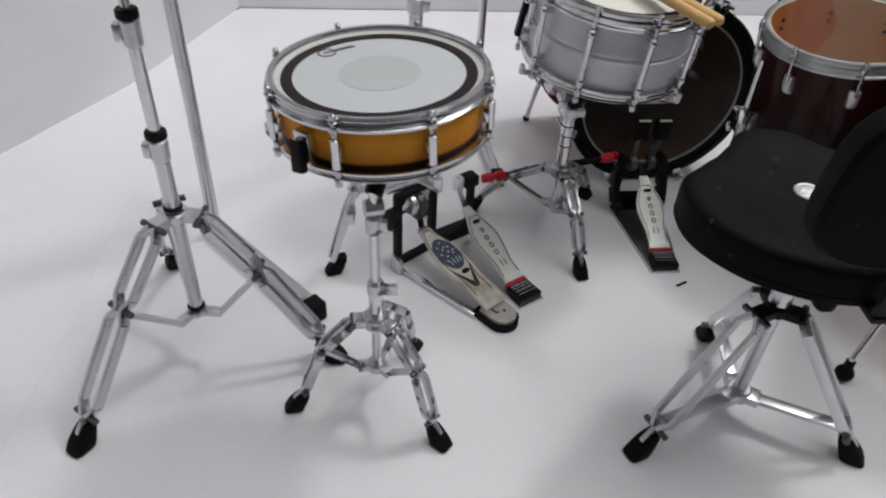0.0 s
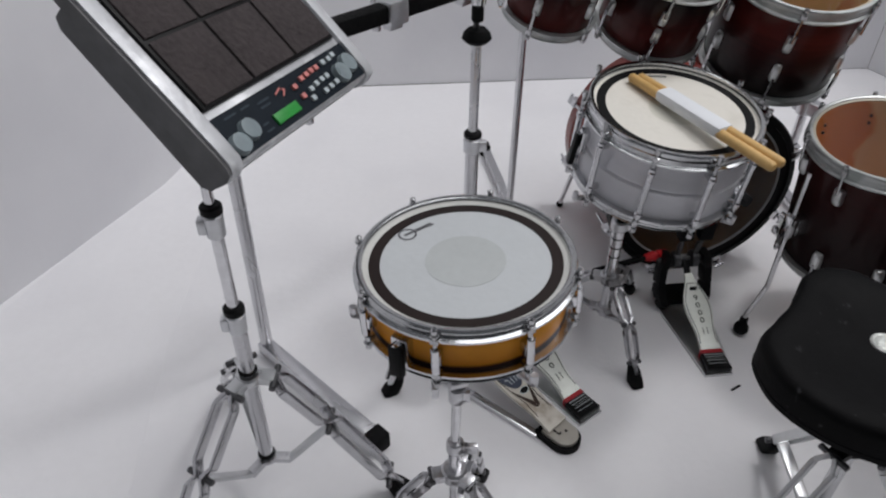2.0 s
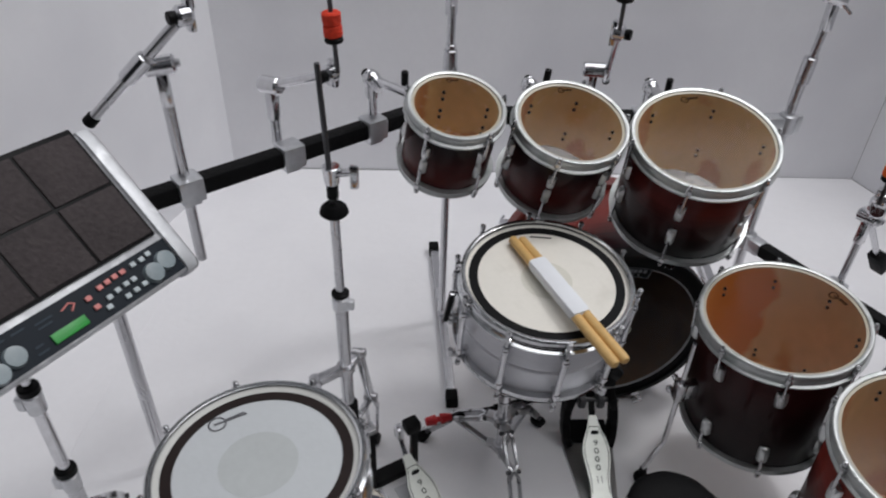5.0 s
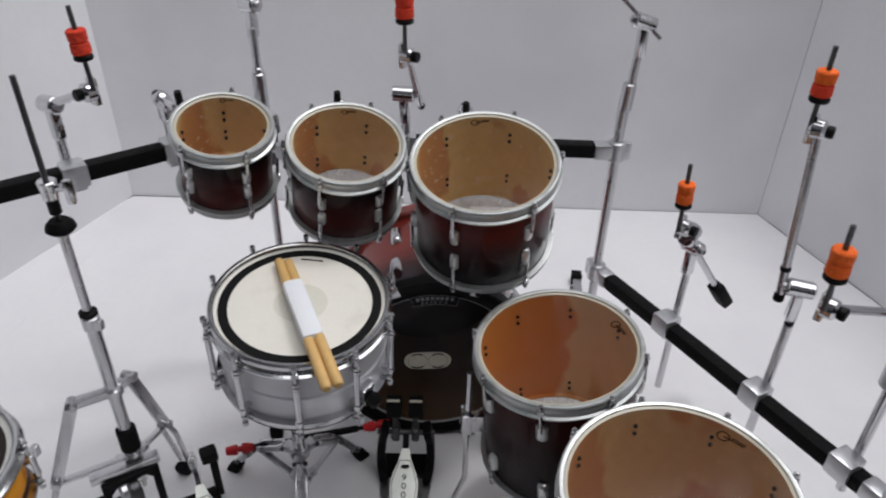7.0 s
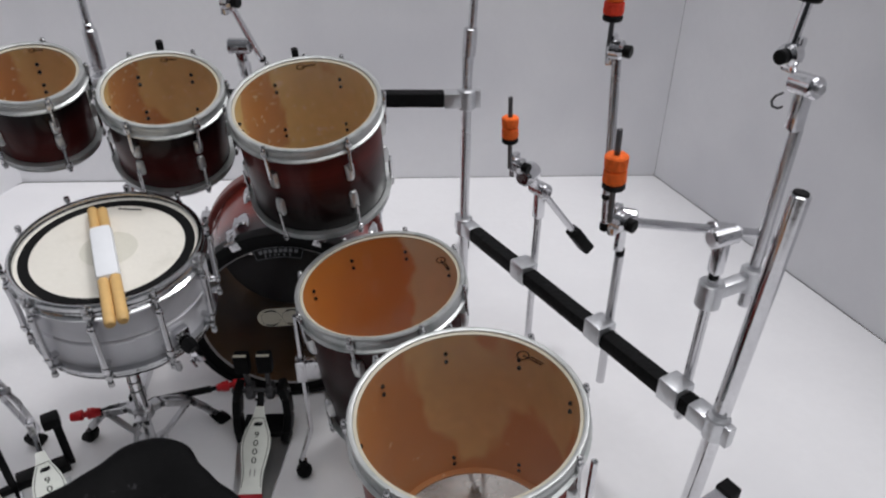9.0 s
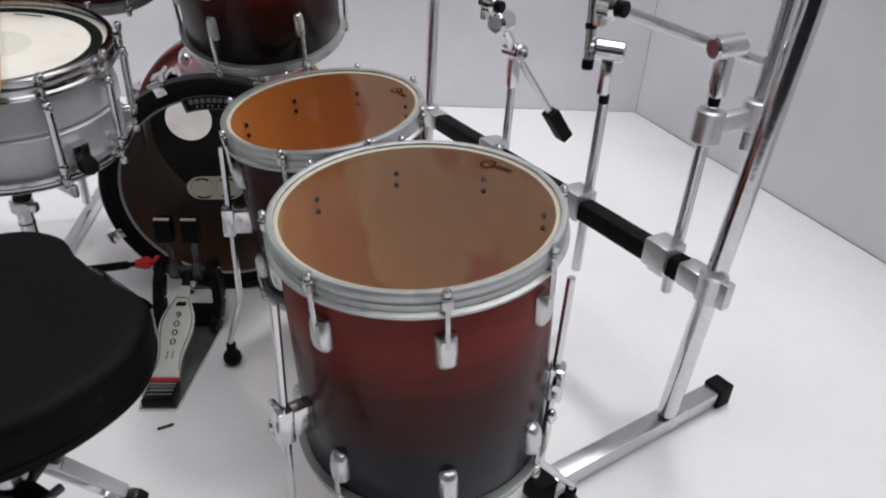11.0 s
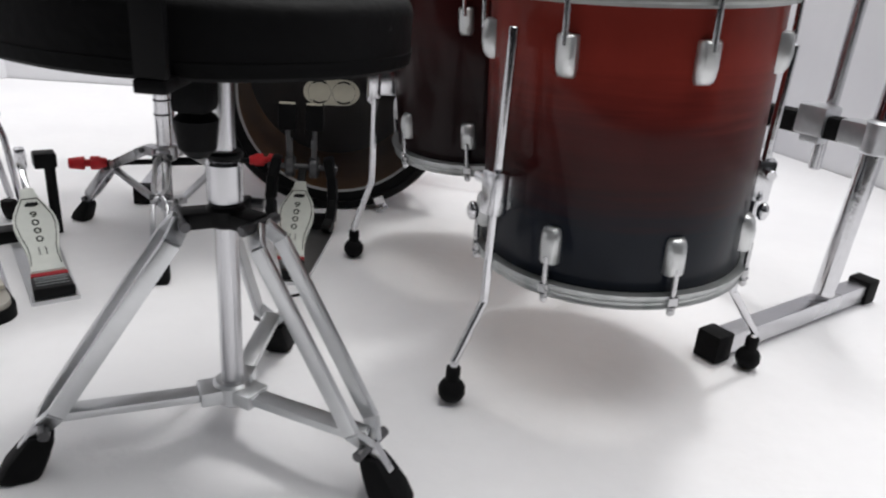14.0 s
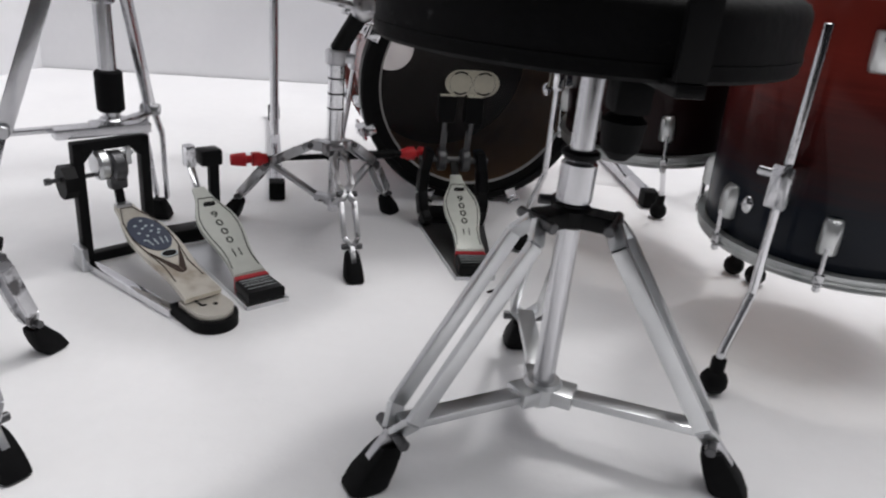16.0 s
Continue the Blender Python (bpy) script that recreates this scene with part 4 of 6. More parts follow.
def elbow(T, p, base_dir, axis):
    """A boom holder: a turned barrel across the top of a stub, with a hinge screw."""
    p, bd, ax = Vector(p), Vector(base_dir).normalized(), Vector(axis).normalized()
    bm = cyl(B(), p - ax * 0.024, p + ax * 0.024, 0.0165, seg=20, cap=0.2)
    bar(bm, p + bd * 0.010, p + bd * 0.070, 0.0215, 0.019, ax, 0.25)
    e = part("boom_holder", bm, CHROME, T)
    part("hinge_screw", cyl(B(), p + ax * 0.0245, p + ax * 0.031, 0.0075, seg=10), REFLCHROME, e)


def arm_thing(label, base, group="cymbal arms"):
    return thing("cymbal_arm", base, label, "cymbal arm", group)


UP = Vector((0, 0, 1))
dL = (PB - PL).normalized()
dR = (PQ - PR).normalized()

# boom arm on the left rail
pa = Vector((-0.206, 1.530, 0))
clamp(at(Vector((-0.200, 1.526, 0)), ZL), dL)
A = arm_thing("silver boom arm clamped to the rail, rubber tip hanging", at(pa, 0.47))
part("rod", cyl(B(), at(pa, 0.490), at(pa, 0.815), 0.0100, seg=16), TUBE, A)
part("rod_neck", cyl(B(), at(pa, 0.815), at(pa, 0.83), 0.0085, seg=12), BLACK, A)
e = at(pa, 0.880)
elbow(A, e, -UP, (0.9, 0.3, 0.1))
tip, jo = Vector((-0.318, 1.485, 0.800)), Vector((-0.158, 1.515, 0.957))
part("boom", cyl(B(), tip, jo, 0.0085, seg=12), TUBE, A)
part("boom_tip", cyl(B(), tip - (jo - tip).normalized() * 0.012, tip + (jo - tip).normalized() * 0.008, 0.011, seg=12), RUBBER, A)
bm = cyl(B(), between(tip, jo, 0.42), between(tip, jo, 0.66), 0.0145, seg=14)
part("boom_sleeve", bm, CHROME, A)
tilter(A, jo + Vector((0.012, 0, 0.012)), (-0.7, -0.7, 0), UP)
part("top_rod", cyl(B(), jo + Vector((0.022, 0.01, 0.02)), jo + Vector((0.022, 0.01, 0.22)), 0.0065, seg=10), DARKMETAL, A)

# short arm with a red felt on the left rail
pb = Vector((-0.086, 1.703, 0))
clamp(at(Vector((-0.052, 1.667, 0)), ZL), dL)
A = arm_thing("short silver cymbal arm with red felt on the rail", at(pb, 0.67))
part("rod", cyl(B(), at(pb, 0.60), at(pb, 0.745), 0.0095, seg=14), TUBE, A)
e = at(pb, 0.778)
elbow(A, e, -UP, (0.87, -0.45, 0.1))
jo = Vector((0.044, 1.632, 0.838))
part("boom", cyl(B(), e, jo, 0.0085, seg=12), CHROME, A)
tilter(A, jo, (-0.5, -0.85, 0), UP)
felts(A, (0.057, 1.623, 0.930), (-0.05, 0.0, 1), (RED_SHADED_F, RED_SHADED_F), size=0.0163)

# tall arm on the rear left post
A = arm_thing("tall thin boom arm rising from the rear rack post", at(PB, 0.70))
part("sleeve", cyl(B(), at(PB, 0.69), at(PB, 0.775), 0.0155, 0.0145, seg=16), TUBE, A)
part("sleeve_ring", cyl(B(), at(PB, 0.775), at(PB, 0.787), 0.0115, seg=16), CHROME, A)
part("rod", cyl(B(), at(PB, 0.60), at(PB, 0.87), 0.0085, seg=14), TUBE, A)
e = Vector((0.232, 1.945, 0.915))
elbow(A, e, -UP, (0.8, -0.5, 0.1))
part("boom", cyl(B(), e, e + Vector((-0.055, 0.01, 0.055)), 0.0085, seg=12), TUBE, A)
tilter(A, e + Vector((-0.057, 0.01, 0.060)), (0.6, -0.8, 0), UP)
part("top_rod", cyl(B(), e + Vector((-0.057, 0.012, 0.07)), e + Vector((-0.06, 0.012, 0.24)), 0.005, seg=8), DARKMETAL, A)

# arm between the first and second tom
pm = Vector((0.541, 1.978, 0))
clamp(Vector((0.541, 1.983, 0.617)), PR - PB)
A = arm_thing("silver cymbal arm with red felt behind the toms", at(pm, 0.60))
part("rod", cyl(B(), at(pm, 0.55), at(pm, 0.70), 0.0100, seg=14), TUBE, A)
e = Vector((0.541, 1.955, 0.742))
elbow(A, e, (0, 0.2, -1), (1, 0, 0))
jo = Vector((0.565, 1.865, 0.856))
part("boom", cyl(B(), e + Vector((0.033, 0.03, -0.035)), jo, 0.0065, seg=12), TUBE, A)
part("boom_tip", ball(B(), e + Vector((0.034, 0.032, -0.037)), 0.0085, 10), RUBBER, A)
tilter(A, jo, (1, -0.4, 0), UP)
felts(A, (0.562, 1.853, 0.952), (0, 0, 1), (RED_SHADED_F, RED_SHADED_F), size=0.0180)

# boom arm on the rear right post
A = arm_thing("tall thin boom arm with wire boom on a rack post", at(PR, 0.66))
part("sleeve", cyl(B(), at(PR, 0.65), at(PR, 0.700), 0.0115, seg=16), TUBE, A)
part("sleeve_ring", cyl(B(), Vector((1.016, 2.05, 0.700)), Vector((1.019, 2.05, 0.762)), 0.0150, seg=16), TUBE, A)
part("rod", cyl(B(), at(PR, 0.60), Vector((1.026, 2.052, 0.84)), 0.0088, seg=14), TUBE, A)
e = Vector((1.028, 2.053, 0.890))
elbow(A, e, -UP, (-0.9, -0.2, 0.3))
part("boom", cyl(B(), e + Vector((0.035, -0.012, -0.028)), e + Vector((-0.085, 0.01, 0.075)), 0.0045, seg=8), TUBE, A)
tilter(A, e + Vector((-0.09, -0.01, 0.075)), (0.4, -0.9, 0), (0.5, 0, 1))

# small arm with a hanging black clamp on the right rail
ps = Vector((1.180, 1.868, 0))
clamp(Vector((1.156, 1.843, 0.282)), dR)
A = arm_thing("short arm with orange felt and hanging black weight", at(ps, 0.06))
part("rod", cyl(B(), at(ps, 0.065), at(ps, 0.405), 0.0082, seg=14), TUBE, A)
part("rod_neck", cyl(B(), at(ps, 0.405), at(ps, 0.42), 0.008, seg=12), BLACK, A)
e = at(ps, 0.475)
elbow(A, e, -UP, (0.55, -0.8, 0.1))
b1 = Vector((1.147, 1.80, 0.545))
part("boom_holder", cyl(B(), b1 - Vector((0.012, 0.022, 0)), b1 + Vector((0.012, 0.022, 0)), 0.0195, seg=18, cap=0.3), CHROME, A)
part("boom", cyl(B(), e, b1, 0.009, seg=12), CHROME, A)
jo = Vector((1.126, 1.762, 0.582))
tilter(A, jo, (0.75, -0.6, 0), UP)
felts(A, (1.104, 1.738, 0.672), (-0.04, 0, 1), (ORANGE, ORANGE), size=0.0158)
hg = Vector((1.280, 1.932, 0.320))
part("weight_rod", cyl(B(), e, hg, 0.0075, seg=12), TUBE, A)
d = (hg - e).normalized()
part("weight", bar(B(), hg - d * 0.025, hg + d * 0.055, 0.034, 0.028, (0, 0, 1), 0.2), RUBBER, A, "black rubber counterweight")

# two arms rising from the middle clamp of the right rail
pn = Vector((1.325, 1.652, 0))
clamp(Vector((1.300, 1.632, 0.290)), dR)
A = arm_thing("tall straight arm with orange felt on the rail", at(pn, 0.14))
p0, p1 = Vector((1.321, 1.647, 0.137)), Vector((1.316, 1.633, 0.468))
part("rod", cyl(B(), p0, p1, 0.0088, seg=14), TUBE, A)
part("rod_neck", cyl(B(), p1, p1 + UP * 0.016, 0.0085, seg=12), BLACK, A)
e = Vector((1.310, 1.625, 0.556))
elbow(A, e, -UP, (-0.95, 0.15, 0.05))
b0, jm = Vector((1.281, 1.631, 0.535)), Vector((1.266, 1.66, 0.845))
part("boom", cyl(B(), b0, jm, 0.0078, seg=12), TUBE, A)
part("boom_tip", cyl(B(), b0 - UP * 0.012, b0 + UP * 0.004, 0.0095, seg=12), RUBBER, A)
part("boom_ring", cyl(B(), between(b0, jm, 0.16), between(b0, jm, 0.19), 0.0095, seg=12), BLACK, A)
tilter(A, jm, (0.85, -0.5, 0), UP)
# lower washer is coloured red for the shade on orange felt
felts(A, (1.252, 1.660, 0.922), (0, 0, 1), (RED_SHADED_F, ORANGE), size=0.0165)

ph = Vector((1.437, 1.478, 0))
clamp(Vector((1.414, 1.463, 0.295)), dR)
A = arm_thing("boom arm lying level with orange felt on its end", at(ph, 0.2))
part("rod", cyl(B(), at(ph, 0.215), at(ph, 0.530), 0.0090, seg=14), TUBE, A)
part("rod_neck", cyl(B(), at(ph, 0.530), at(ph, 0.555), 0.0085, seg=12), BLACK, A)
e = at(ph, 0.612)
elbow(A, e, -UP, (0.9, 0.35, 0.1))
jn = Vector((1.262, 1.418, 0.668))
en = Vector((1.532, 1.565, 0.566))
d = (en - jn).normalized()
part("boom", cyl(B(), jn, en, 0.0075, seg=12), TUBE, A)
part("boom_tip", cyl(B(), en - d * 0.006, en + d * 0.012, 0.0105, seg=12), RUBBER, A)
part("boom_sleeve", cyl(B(), between(jn, en, 0.60), between(jn, en, 0.72), 0.014, seg=14), CHROME, A)
tilter(A, jn, (0.75, -0.65, 0), UP)
felts(A, (1.238, 1.393, 0.766), (-0.03, 0, 1), (ORANGE, ORANGE), size=0.0167)

# side tube held by an arm clamp, with a tilter on top
pt2 = Vector((1.512, 1.515, 0))
A = arm_thing("tall side tube with tilter, held by an arm clamp", at(pt2, 0.45))
part("rod", cyl(B(), at(pt2, 0.452), at(pt2, 0.775) + Vector((0.010, 0.012, 0)), 0.0098, seg=14), TUBE, A)
part("rod_neck", cyl(B(), at(pt2, 0.775) + Vector((0.010, 0.012, 0)), at(pt2, 0.81), 0.009, seg=12), BLACK, A)
bm = cyl(B(), at(ph, 0.475), at(ph, 0.525), 0.021, seg=16)
cyl(bm, at(pt2, 0.485), at(pt2, 0.53), 0.019, seg=16)
bar(bm, at(ph, 0.50), at(pt2, 0.507), 0.022, 0.026, UP, 0.2)
part("arm_clamp", bm, CAST, A)
e = at(pt2, 0.846)
elbow(A, e, -UP, (0.35, -0.9, 0.1))
tilter(A, e + Vector((-0.040, -0.015, 0.048)), (-0.8, -0.6, 0), (0.1, 0, 1))
# again the lower washer's shade is put into its red colour
felts(A, e + Vector((-0.026, -0.003, 0.148)), (0.12, 0, 1), (RED_SHADED_F, ORANGE), size=0.0180)
part("tilter_rod", cyl(B(), e + Vector((-0.040, -0.012, 0.050)), e + Vector((-0.028, -0.003, 0.130)), 0.0065, seg=12), CHROME, A)
hk = e + Vector((-0.028, 0.0, -0.012))
part("hook", tube(B(), [hk, hk + Vector((-0.010, 0, -0.005)), hk + Vector((-0.014, 0, -0.013)), hk + Vector((-0.011, 0, -0.021)), hk + Vector((-0.003, 0, -0.024)), hk + Vector((0.004, 0, -0.021))], 0.0018, 8), DARKMETAL, A, "small dark wire hook")


# tom holders
def tom_holder(base, ball_at, c, n, R):
    """A post on the rail with an L-rod into the tom's shell."""
    T = thing("tom_holder", base, "chrome tom holder joining the rack to a tom", "tom holder", "tom holders")
    base, q = Vector(base), Vector(ball_at)
    clamp(base, (PR - PB) if base.x > 0.2 else dL)
    part("stub", cyl(B(), base + UP * 0.01, q, 0.009, seg=14), CHROME, T)
    zax = Vector(n).normalized()
    side = (q - Vector(c))
    side = (side - zax * side.dot(zax)).normalized()
    end = Vector(c) + side * (R + 0.010) - zax * 0.05
    bm = cyl(B(), q - side * 0.030 - UP * 0.004, q + side * 0.014 + UP * 0.004, 0.0150, seg=18, cap=0.3)
    ball(bm, q, 0.0185, 14)
    cyl(bm, q - UP * 0.040, q - UP * 0.006, 0.0125, 0.0150, seg=16)
    part("ball_clamp", bm, CHROME, T)
    part("clamp_knob", cyl(B(), q + side * 0.0145 + UP * 0.003, q + side * 0.021 + UP * 0.004, 0.0085, seg=14), BLACK, T)
    part("l_rod", cyl(B(), q, end, 0.0085, seg=12), CHROME, T)
    m = aim(end + side * 0.006, side, -zax)
    part("bracket", box(B(), (0.036, 0.05, 0.014), m @ Matrix.Translation((0, 0, -0.008)), 0.2), CHROME, T)
    part("bracket_screw", cyl(B(), m @ Vector((0.012, 0.022, 0.008)), m @ Vector((0.012, 0.05, 0.012)), 0.007, seg=10), BLACK, T)


tom_holder((0.088, 1.800, ZL), (0.090, 1.788, 0.765), C1, N1, 0.0902)
tom_holder((0.405, 1.964, 0.622), (0.407, 1.944, 0.703), C2, N2, 0.1092)
tom_holder((0.672, 2.002, 0.613), (0.672, 1.976, 0.700), C3, N3, 0.1388)

# ---------------------------------------------------------------- stands


def rubber_foot(p, out, T, size=0.036):
    """A moulded foot: wide and blunt, with a neck towards the leg."""
    p, out = Vector(p), Vector((out.x, out.y, 0)).normalized()
    s = out.cross(UP)
    bm = B()
    rings = []
    for f, w, h, z in ((0.28, 0.46, 0.50, 0.0), (0.30, 0.55, 0.62, 0.12), (0.05, 0.52, 0.60, 0.62), (-0.28, 0.44, 0.46, 1.15), (-0.42, 0.36, 0.34, 1.42)):
        ring = []
        for k in range(12):
            a = 2 * math.pi * (k + 0.5) / 12
            cx, cy = math.copysign(abs(math.cos(a)) ** 0.45, math.cos(a)), math.copysign(abs(math.sin(a)) ** 0.45, math.sin(a))
            ring.append(bm.verts.new(p + out * (f + h * cx) * size + s * w * cy * size + UP * z * size))
        rings.append(ring)
    for a, b in zip(rings, rings[1:]):
        for i in range(12):
            bm.faces.new((a[i], a[(i + 1) % 12], b[(i + 1) % 12], b[i]))
    bm.faces.new(rings[0])
    bm.faces.new(rings[-1])
    bmesh.ops.recalc_face_normals(bm, faces=bm.faces)
    part("rubber_foot", bm, RUBBER, T, "black rubber foot")


def double_leg(T, top, foot, gap, w, mat_, knee=None, fsize=0.036):
    """A leg of two flat bars side by side, which meet at the knee and at the foot."""
    top, foot = Vector(top), Vector(foot)
    out = Vector((foot.x - top.x, foot.y - top.y, 0)).normalized()
    side = out.cross(UP)
    end = foot - out * fsize * 1.25 + UP * fsize * 1.5
    mid = between(top, end, 0.5) if knee is None else Vector(knee)
    bars = []
    for s in (-1, 1):
        bm = B()
        for a, b in ((top, mid), (mid, end)) if knee is not None else ((top, end),):
            L = (b - a).length
            p1, p2 = between(a, b, min(0.16, 0.02 / L)) + side * s * gap, between(a, b, 1 - min(0.16, 0.02 / L)) + side * s * gap
            bar(bm, a + side * s * gap * 0.25, p1, w, w * 0.45, side, 0.2)
            bar(bm, p1, p2, w, w * 0.45, side, 0.2)
            bar(bm, p2, b + side * s * gap * 0.25, w, w * 0.45, side, 0.2)
        bars.append(part("leg_bar" if bars else "leg", bm, mat_, bars[0] if bars else T))
    lg = bars[0]
    for p in [top, end] + ([mid] if knee is not None else []):
        part("rivet", cyl(B(), p - side * gap * 1.5, p + side * gap * 1.5, w * 0.32, seg=10), DARKMETAL, lg)
    part("foot_stub", bar(B(), end, foot - out * fsize * 0.7 + UP * fsize * 0.8, w * 0.8, w * 0.55, side, 0.2), REFLCHROME, lg)
    rubber_foot(foot - out * fsize * 0.80, out, lg, fsize * 0.86)
    return mid, end


def collar(T, p, z, r, h, m=CAST):
    bm = cyl(B(), (p[0], p[1], z - h / 2), (p[0], p[1], z + h / 2), r, seg=16)
    box(bm, (r * 1.7, r * 0.8, h * 0.7), Matrix.Translation((p[0] + r * 0.7, p[1] - r * 0.3, z)), 0.25)
    part("memory_clamp", bm, m, T)


# throne
TH = (0.655, 0.985)
THRONE = thing("drum_throne", (*TH, 0), "black vinyl saddle throne with backrest on chrome tripod", "stool")
SX, SY = 0.640, 1.000
RADII = [(0, 0.167), (14, 0.160), (30, 0.135), (48, 0.131), (64, 0.144), (80, 0.173), (105, 0.180), (125, 0.176), (150, 0.171), (180, 0.172)]


def seat_radius(deg):
    """The saddle's half width at an angle from its nose."""
    for (a, ra), (b, rb) in zip(RADII, RADII[1:]):
        if deg <= b:
            f = (deg - a) / (b - a)
            return ra + (rb - ra) * f * f * (3 - 2 * f)
    return RADII[-1][1]


outline = []
for i in range(96):
    a = 2 * math.pi * i / 96
    off = abs(math.degrees(math.atan2(math.sin(a - math.radians(96)), math.cos(a - math.radians(96)))))
    r = seat_radius(off)
    outline.append((SX + r * math.cos(a), SY + r * math.sin(a)))
for k in range(2):
    outline = [tuple((p[i] + 2 * q[i] + w[i]) / 4 for i in (0, 1)) for p, q, w in zip(outline[-1:] + outline, outline, outline[1:] + outline[:1])]
EMX, EMY = 0.645, 1.013
bm = B()
rings = []
for f, z in ((0.98, 0.395), (1.0, 0.398), (1.003, 0.437), (0.997, 0.4425), (0.980, 0.4475), (0.93, 0.4515), (0.80, 0.4510), (0.62, 0.4465), (0.40, 0.4395), (0.20, 0.4350)):
    rings.append([bm.verts.new((SX + (x - SX) * f, SY + (y - SY) * f, z)) for x, y in outline])
n = len(outline)
for a, b in zip(rings, rings[1:]):
    for i in range(n):
        bm.faces.new((a[i], a[(i + 1) % n], b[(i + 1) % n], b[i]))
bm.faces.new(rings[0][::-1])
bm.faces.new(rings[-1])
seat = part("seat", bm, VINYL, THRONE, "black vinyl saddle seat, scuffed")
bm = B()
hem = [(SX + (x - SX) * 1.006, SY + (y - SY) * 1.006) for x, y in outline]
prism(bm, hem, 0.404, 0.408)
part("hem", bm, VINYL, seat)
part("seat_disc", lathe(B(), [(0, 0.431), (0.0200, 0.431), (0.0200, 0.4365), (0.0178, 0.4385), (0.0145, 0.4376), (0.0130, 0.4388), (0, 0.4395)], Matrix.Translation((EMX, EMY, 0)), 32, False), mat("pewter_badge", (0.62, 0.64, 0.61), 0.4, 0.5, grain=160, vary=0.3, bump=0.4), seat, "pale pewter disc in the middle of the seat")
part("seat_plate", cyl(B(), (*TH, 0.380), (*TH, 0.400), 0.055, seg=20), BLACK, THRONE)
part("post", cyl(B(), (*TH, 0.035), (*TH, 0.385), 0.0110, seg=18), TUBE, THRONE)
part("height_collar", cyl(B(), (*TH, 0.258), (*TH, 0.298), 0.0165, seg=18), TUBE, THRONE)
part("collar_ring", cyl(B(), (*TH, 0.300), (*TH, 0.308), 0.0175, seg=18), BLACK, THRONE)
FEET = [(0.462, 0.884, 0), (0.848, 0.893, 0), (0.662, 1.184, 0)]
hub = B()
low = B()
cyl(hub, (*TH, 0.236), (*TH, 0.256), 0.0185, seg=16)
cyl(low, (*TH, 0.042), (*TH, 0.066), 0.020, seg=16)
for f in FEET:
    f = Vector(f)
    d = Vector((f.x - TH[0], f.y - TH[1], 0)).normalized()
    h = Vector((*TH, 0.245)) + d * 0.040
    bar(hub, Vector((*TH, 0.245)), h, 0.025, 0.016)
    mid, end = double_leg(THRONE, h, f, 0.0165, 0.0165, SATIN, None, 0.036)
    lo = Vector((*TH, 0.054)) + d * 0.034
    bar(low, Vector((*TH, 0.054)), lo, 0.030, 0.016)
    part("brace", bar(B(), lo, end + Vector((0, 0, 0.008)) - d * 0.006, 0.020, 0.009, UP, 0.2), SATIN, THRONE)
part("leg_hub", hub, BLACK, THRONE, "black plastic leg hub")
part("lower_hub", low, SATIN, THRONE)
# backrest on its bar
BX, BY = 0.667, 0.800
part("backrest_bar", bar(B(), (BX, BY + 0.012, 0.400), (BX, BY + 0.012, 0.56), 0.021, 0.008, (0, 1, 0), 0.2), BLACK, THRONE)
part("lower_bar", bar(B(), (BX, BY + 0.006, 0.3955), (BX - 0.006, 0.96, 0.3935), 0.021, 0.009, UP, 0.2), BLACK, THRONE)
bm = box(B(), (0.030, 0.034, 0.032), Matrix.Translation((0.661, 0.903, 0.376)), 0.25)
cyl(bm, (0.661, 0.903, 0.362), (0.661, 0.903, 0.324), 0.0175, 0.0150, seg=16, cap=0.5)
part("bar_knob", bm, RUBBER, THRONE)
bo = [(0.157 * math.copysign(abs(math.cos(a)) ** 0.55, math.cos(a)), 0.095 * math.copysign(abs(math.sin(a)) ** 0.6, math.sin(a))) for a in [2 * math.pi * i / 48 for i in range(48)]]
bo = [(x * (1 - 0.12 * (y / 0.095 + 1) / 2), y) for x, y in bo]
mb = aim((BX, BY - 0.012, 0.595), (0, 1, 0.0), (0, 0, -1))
part("backrest", prism(B(), bo, -0.020, 0.022, mb, round_top=0.012), VINYL, THRONE, "black padded backrest")

# stand of the amber snare
GP = (0.058, 0.980)
T = thing("snare_stand", (*GP, 0), "chrome snare stand, dark reflections painted on, with three double-braced legs", "drum stand", "snare stands")
part("post", cyl(B(), (*GP, 0.075), (*GP, 0.43), 0.0068, seg=14), CHROME, T)
part("upper_tube", cyl(B(), (*GP, 0.17), (*GP, 0.252), 0.0098, seg=14), CHROME, T)
collar(T, GP, 0.256, 0.0128, 0.022, REFLCHROME)
collar(T, GP, 0.372, 0.0120, 0.028, REFLCHROME)
part("ratchet", cyl(B(), (GP[0] - 0.013, GP[1] - 0.004, 0.400), (GP[0] + 0.013, GP[1] + 0.004, 0.400), 0.0125, seg=14), REFLCHROME, T)
part("wing_nut", box(B(), (0.010, 0.024, 0.020), Matrix.Translation((GP[0] - 0.030, GP[1] - 0.005, 0.390)), 0.3), REFLCHROME, T)
part("wing_nut", box(B(), (0.022, 0.009, 0.018), Matrix.Translation((GP[0] + 0.022, GP[1] - 0.006, 0.258)), 0.3), REFLCHROME, T)


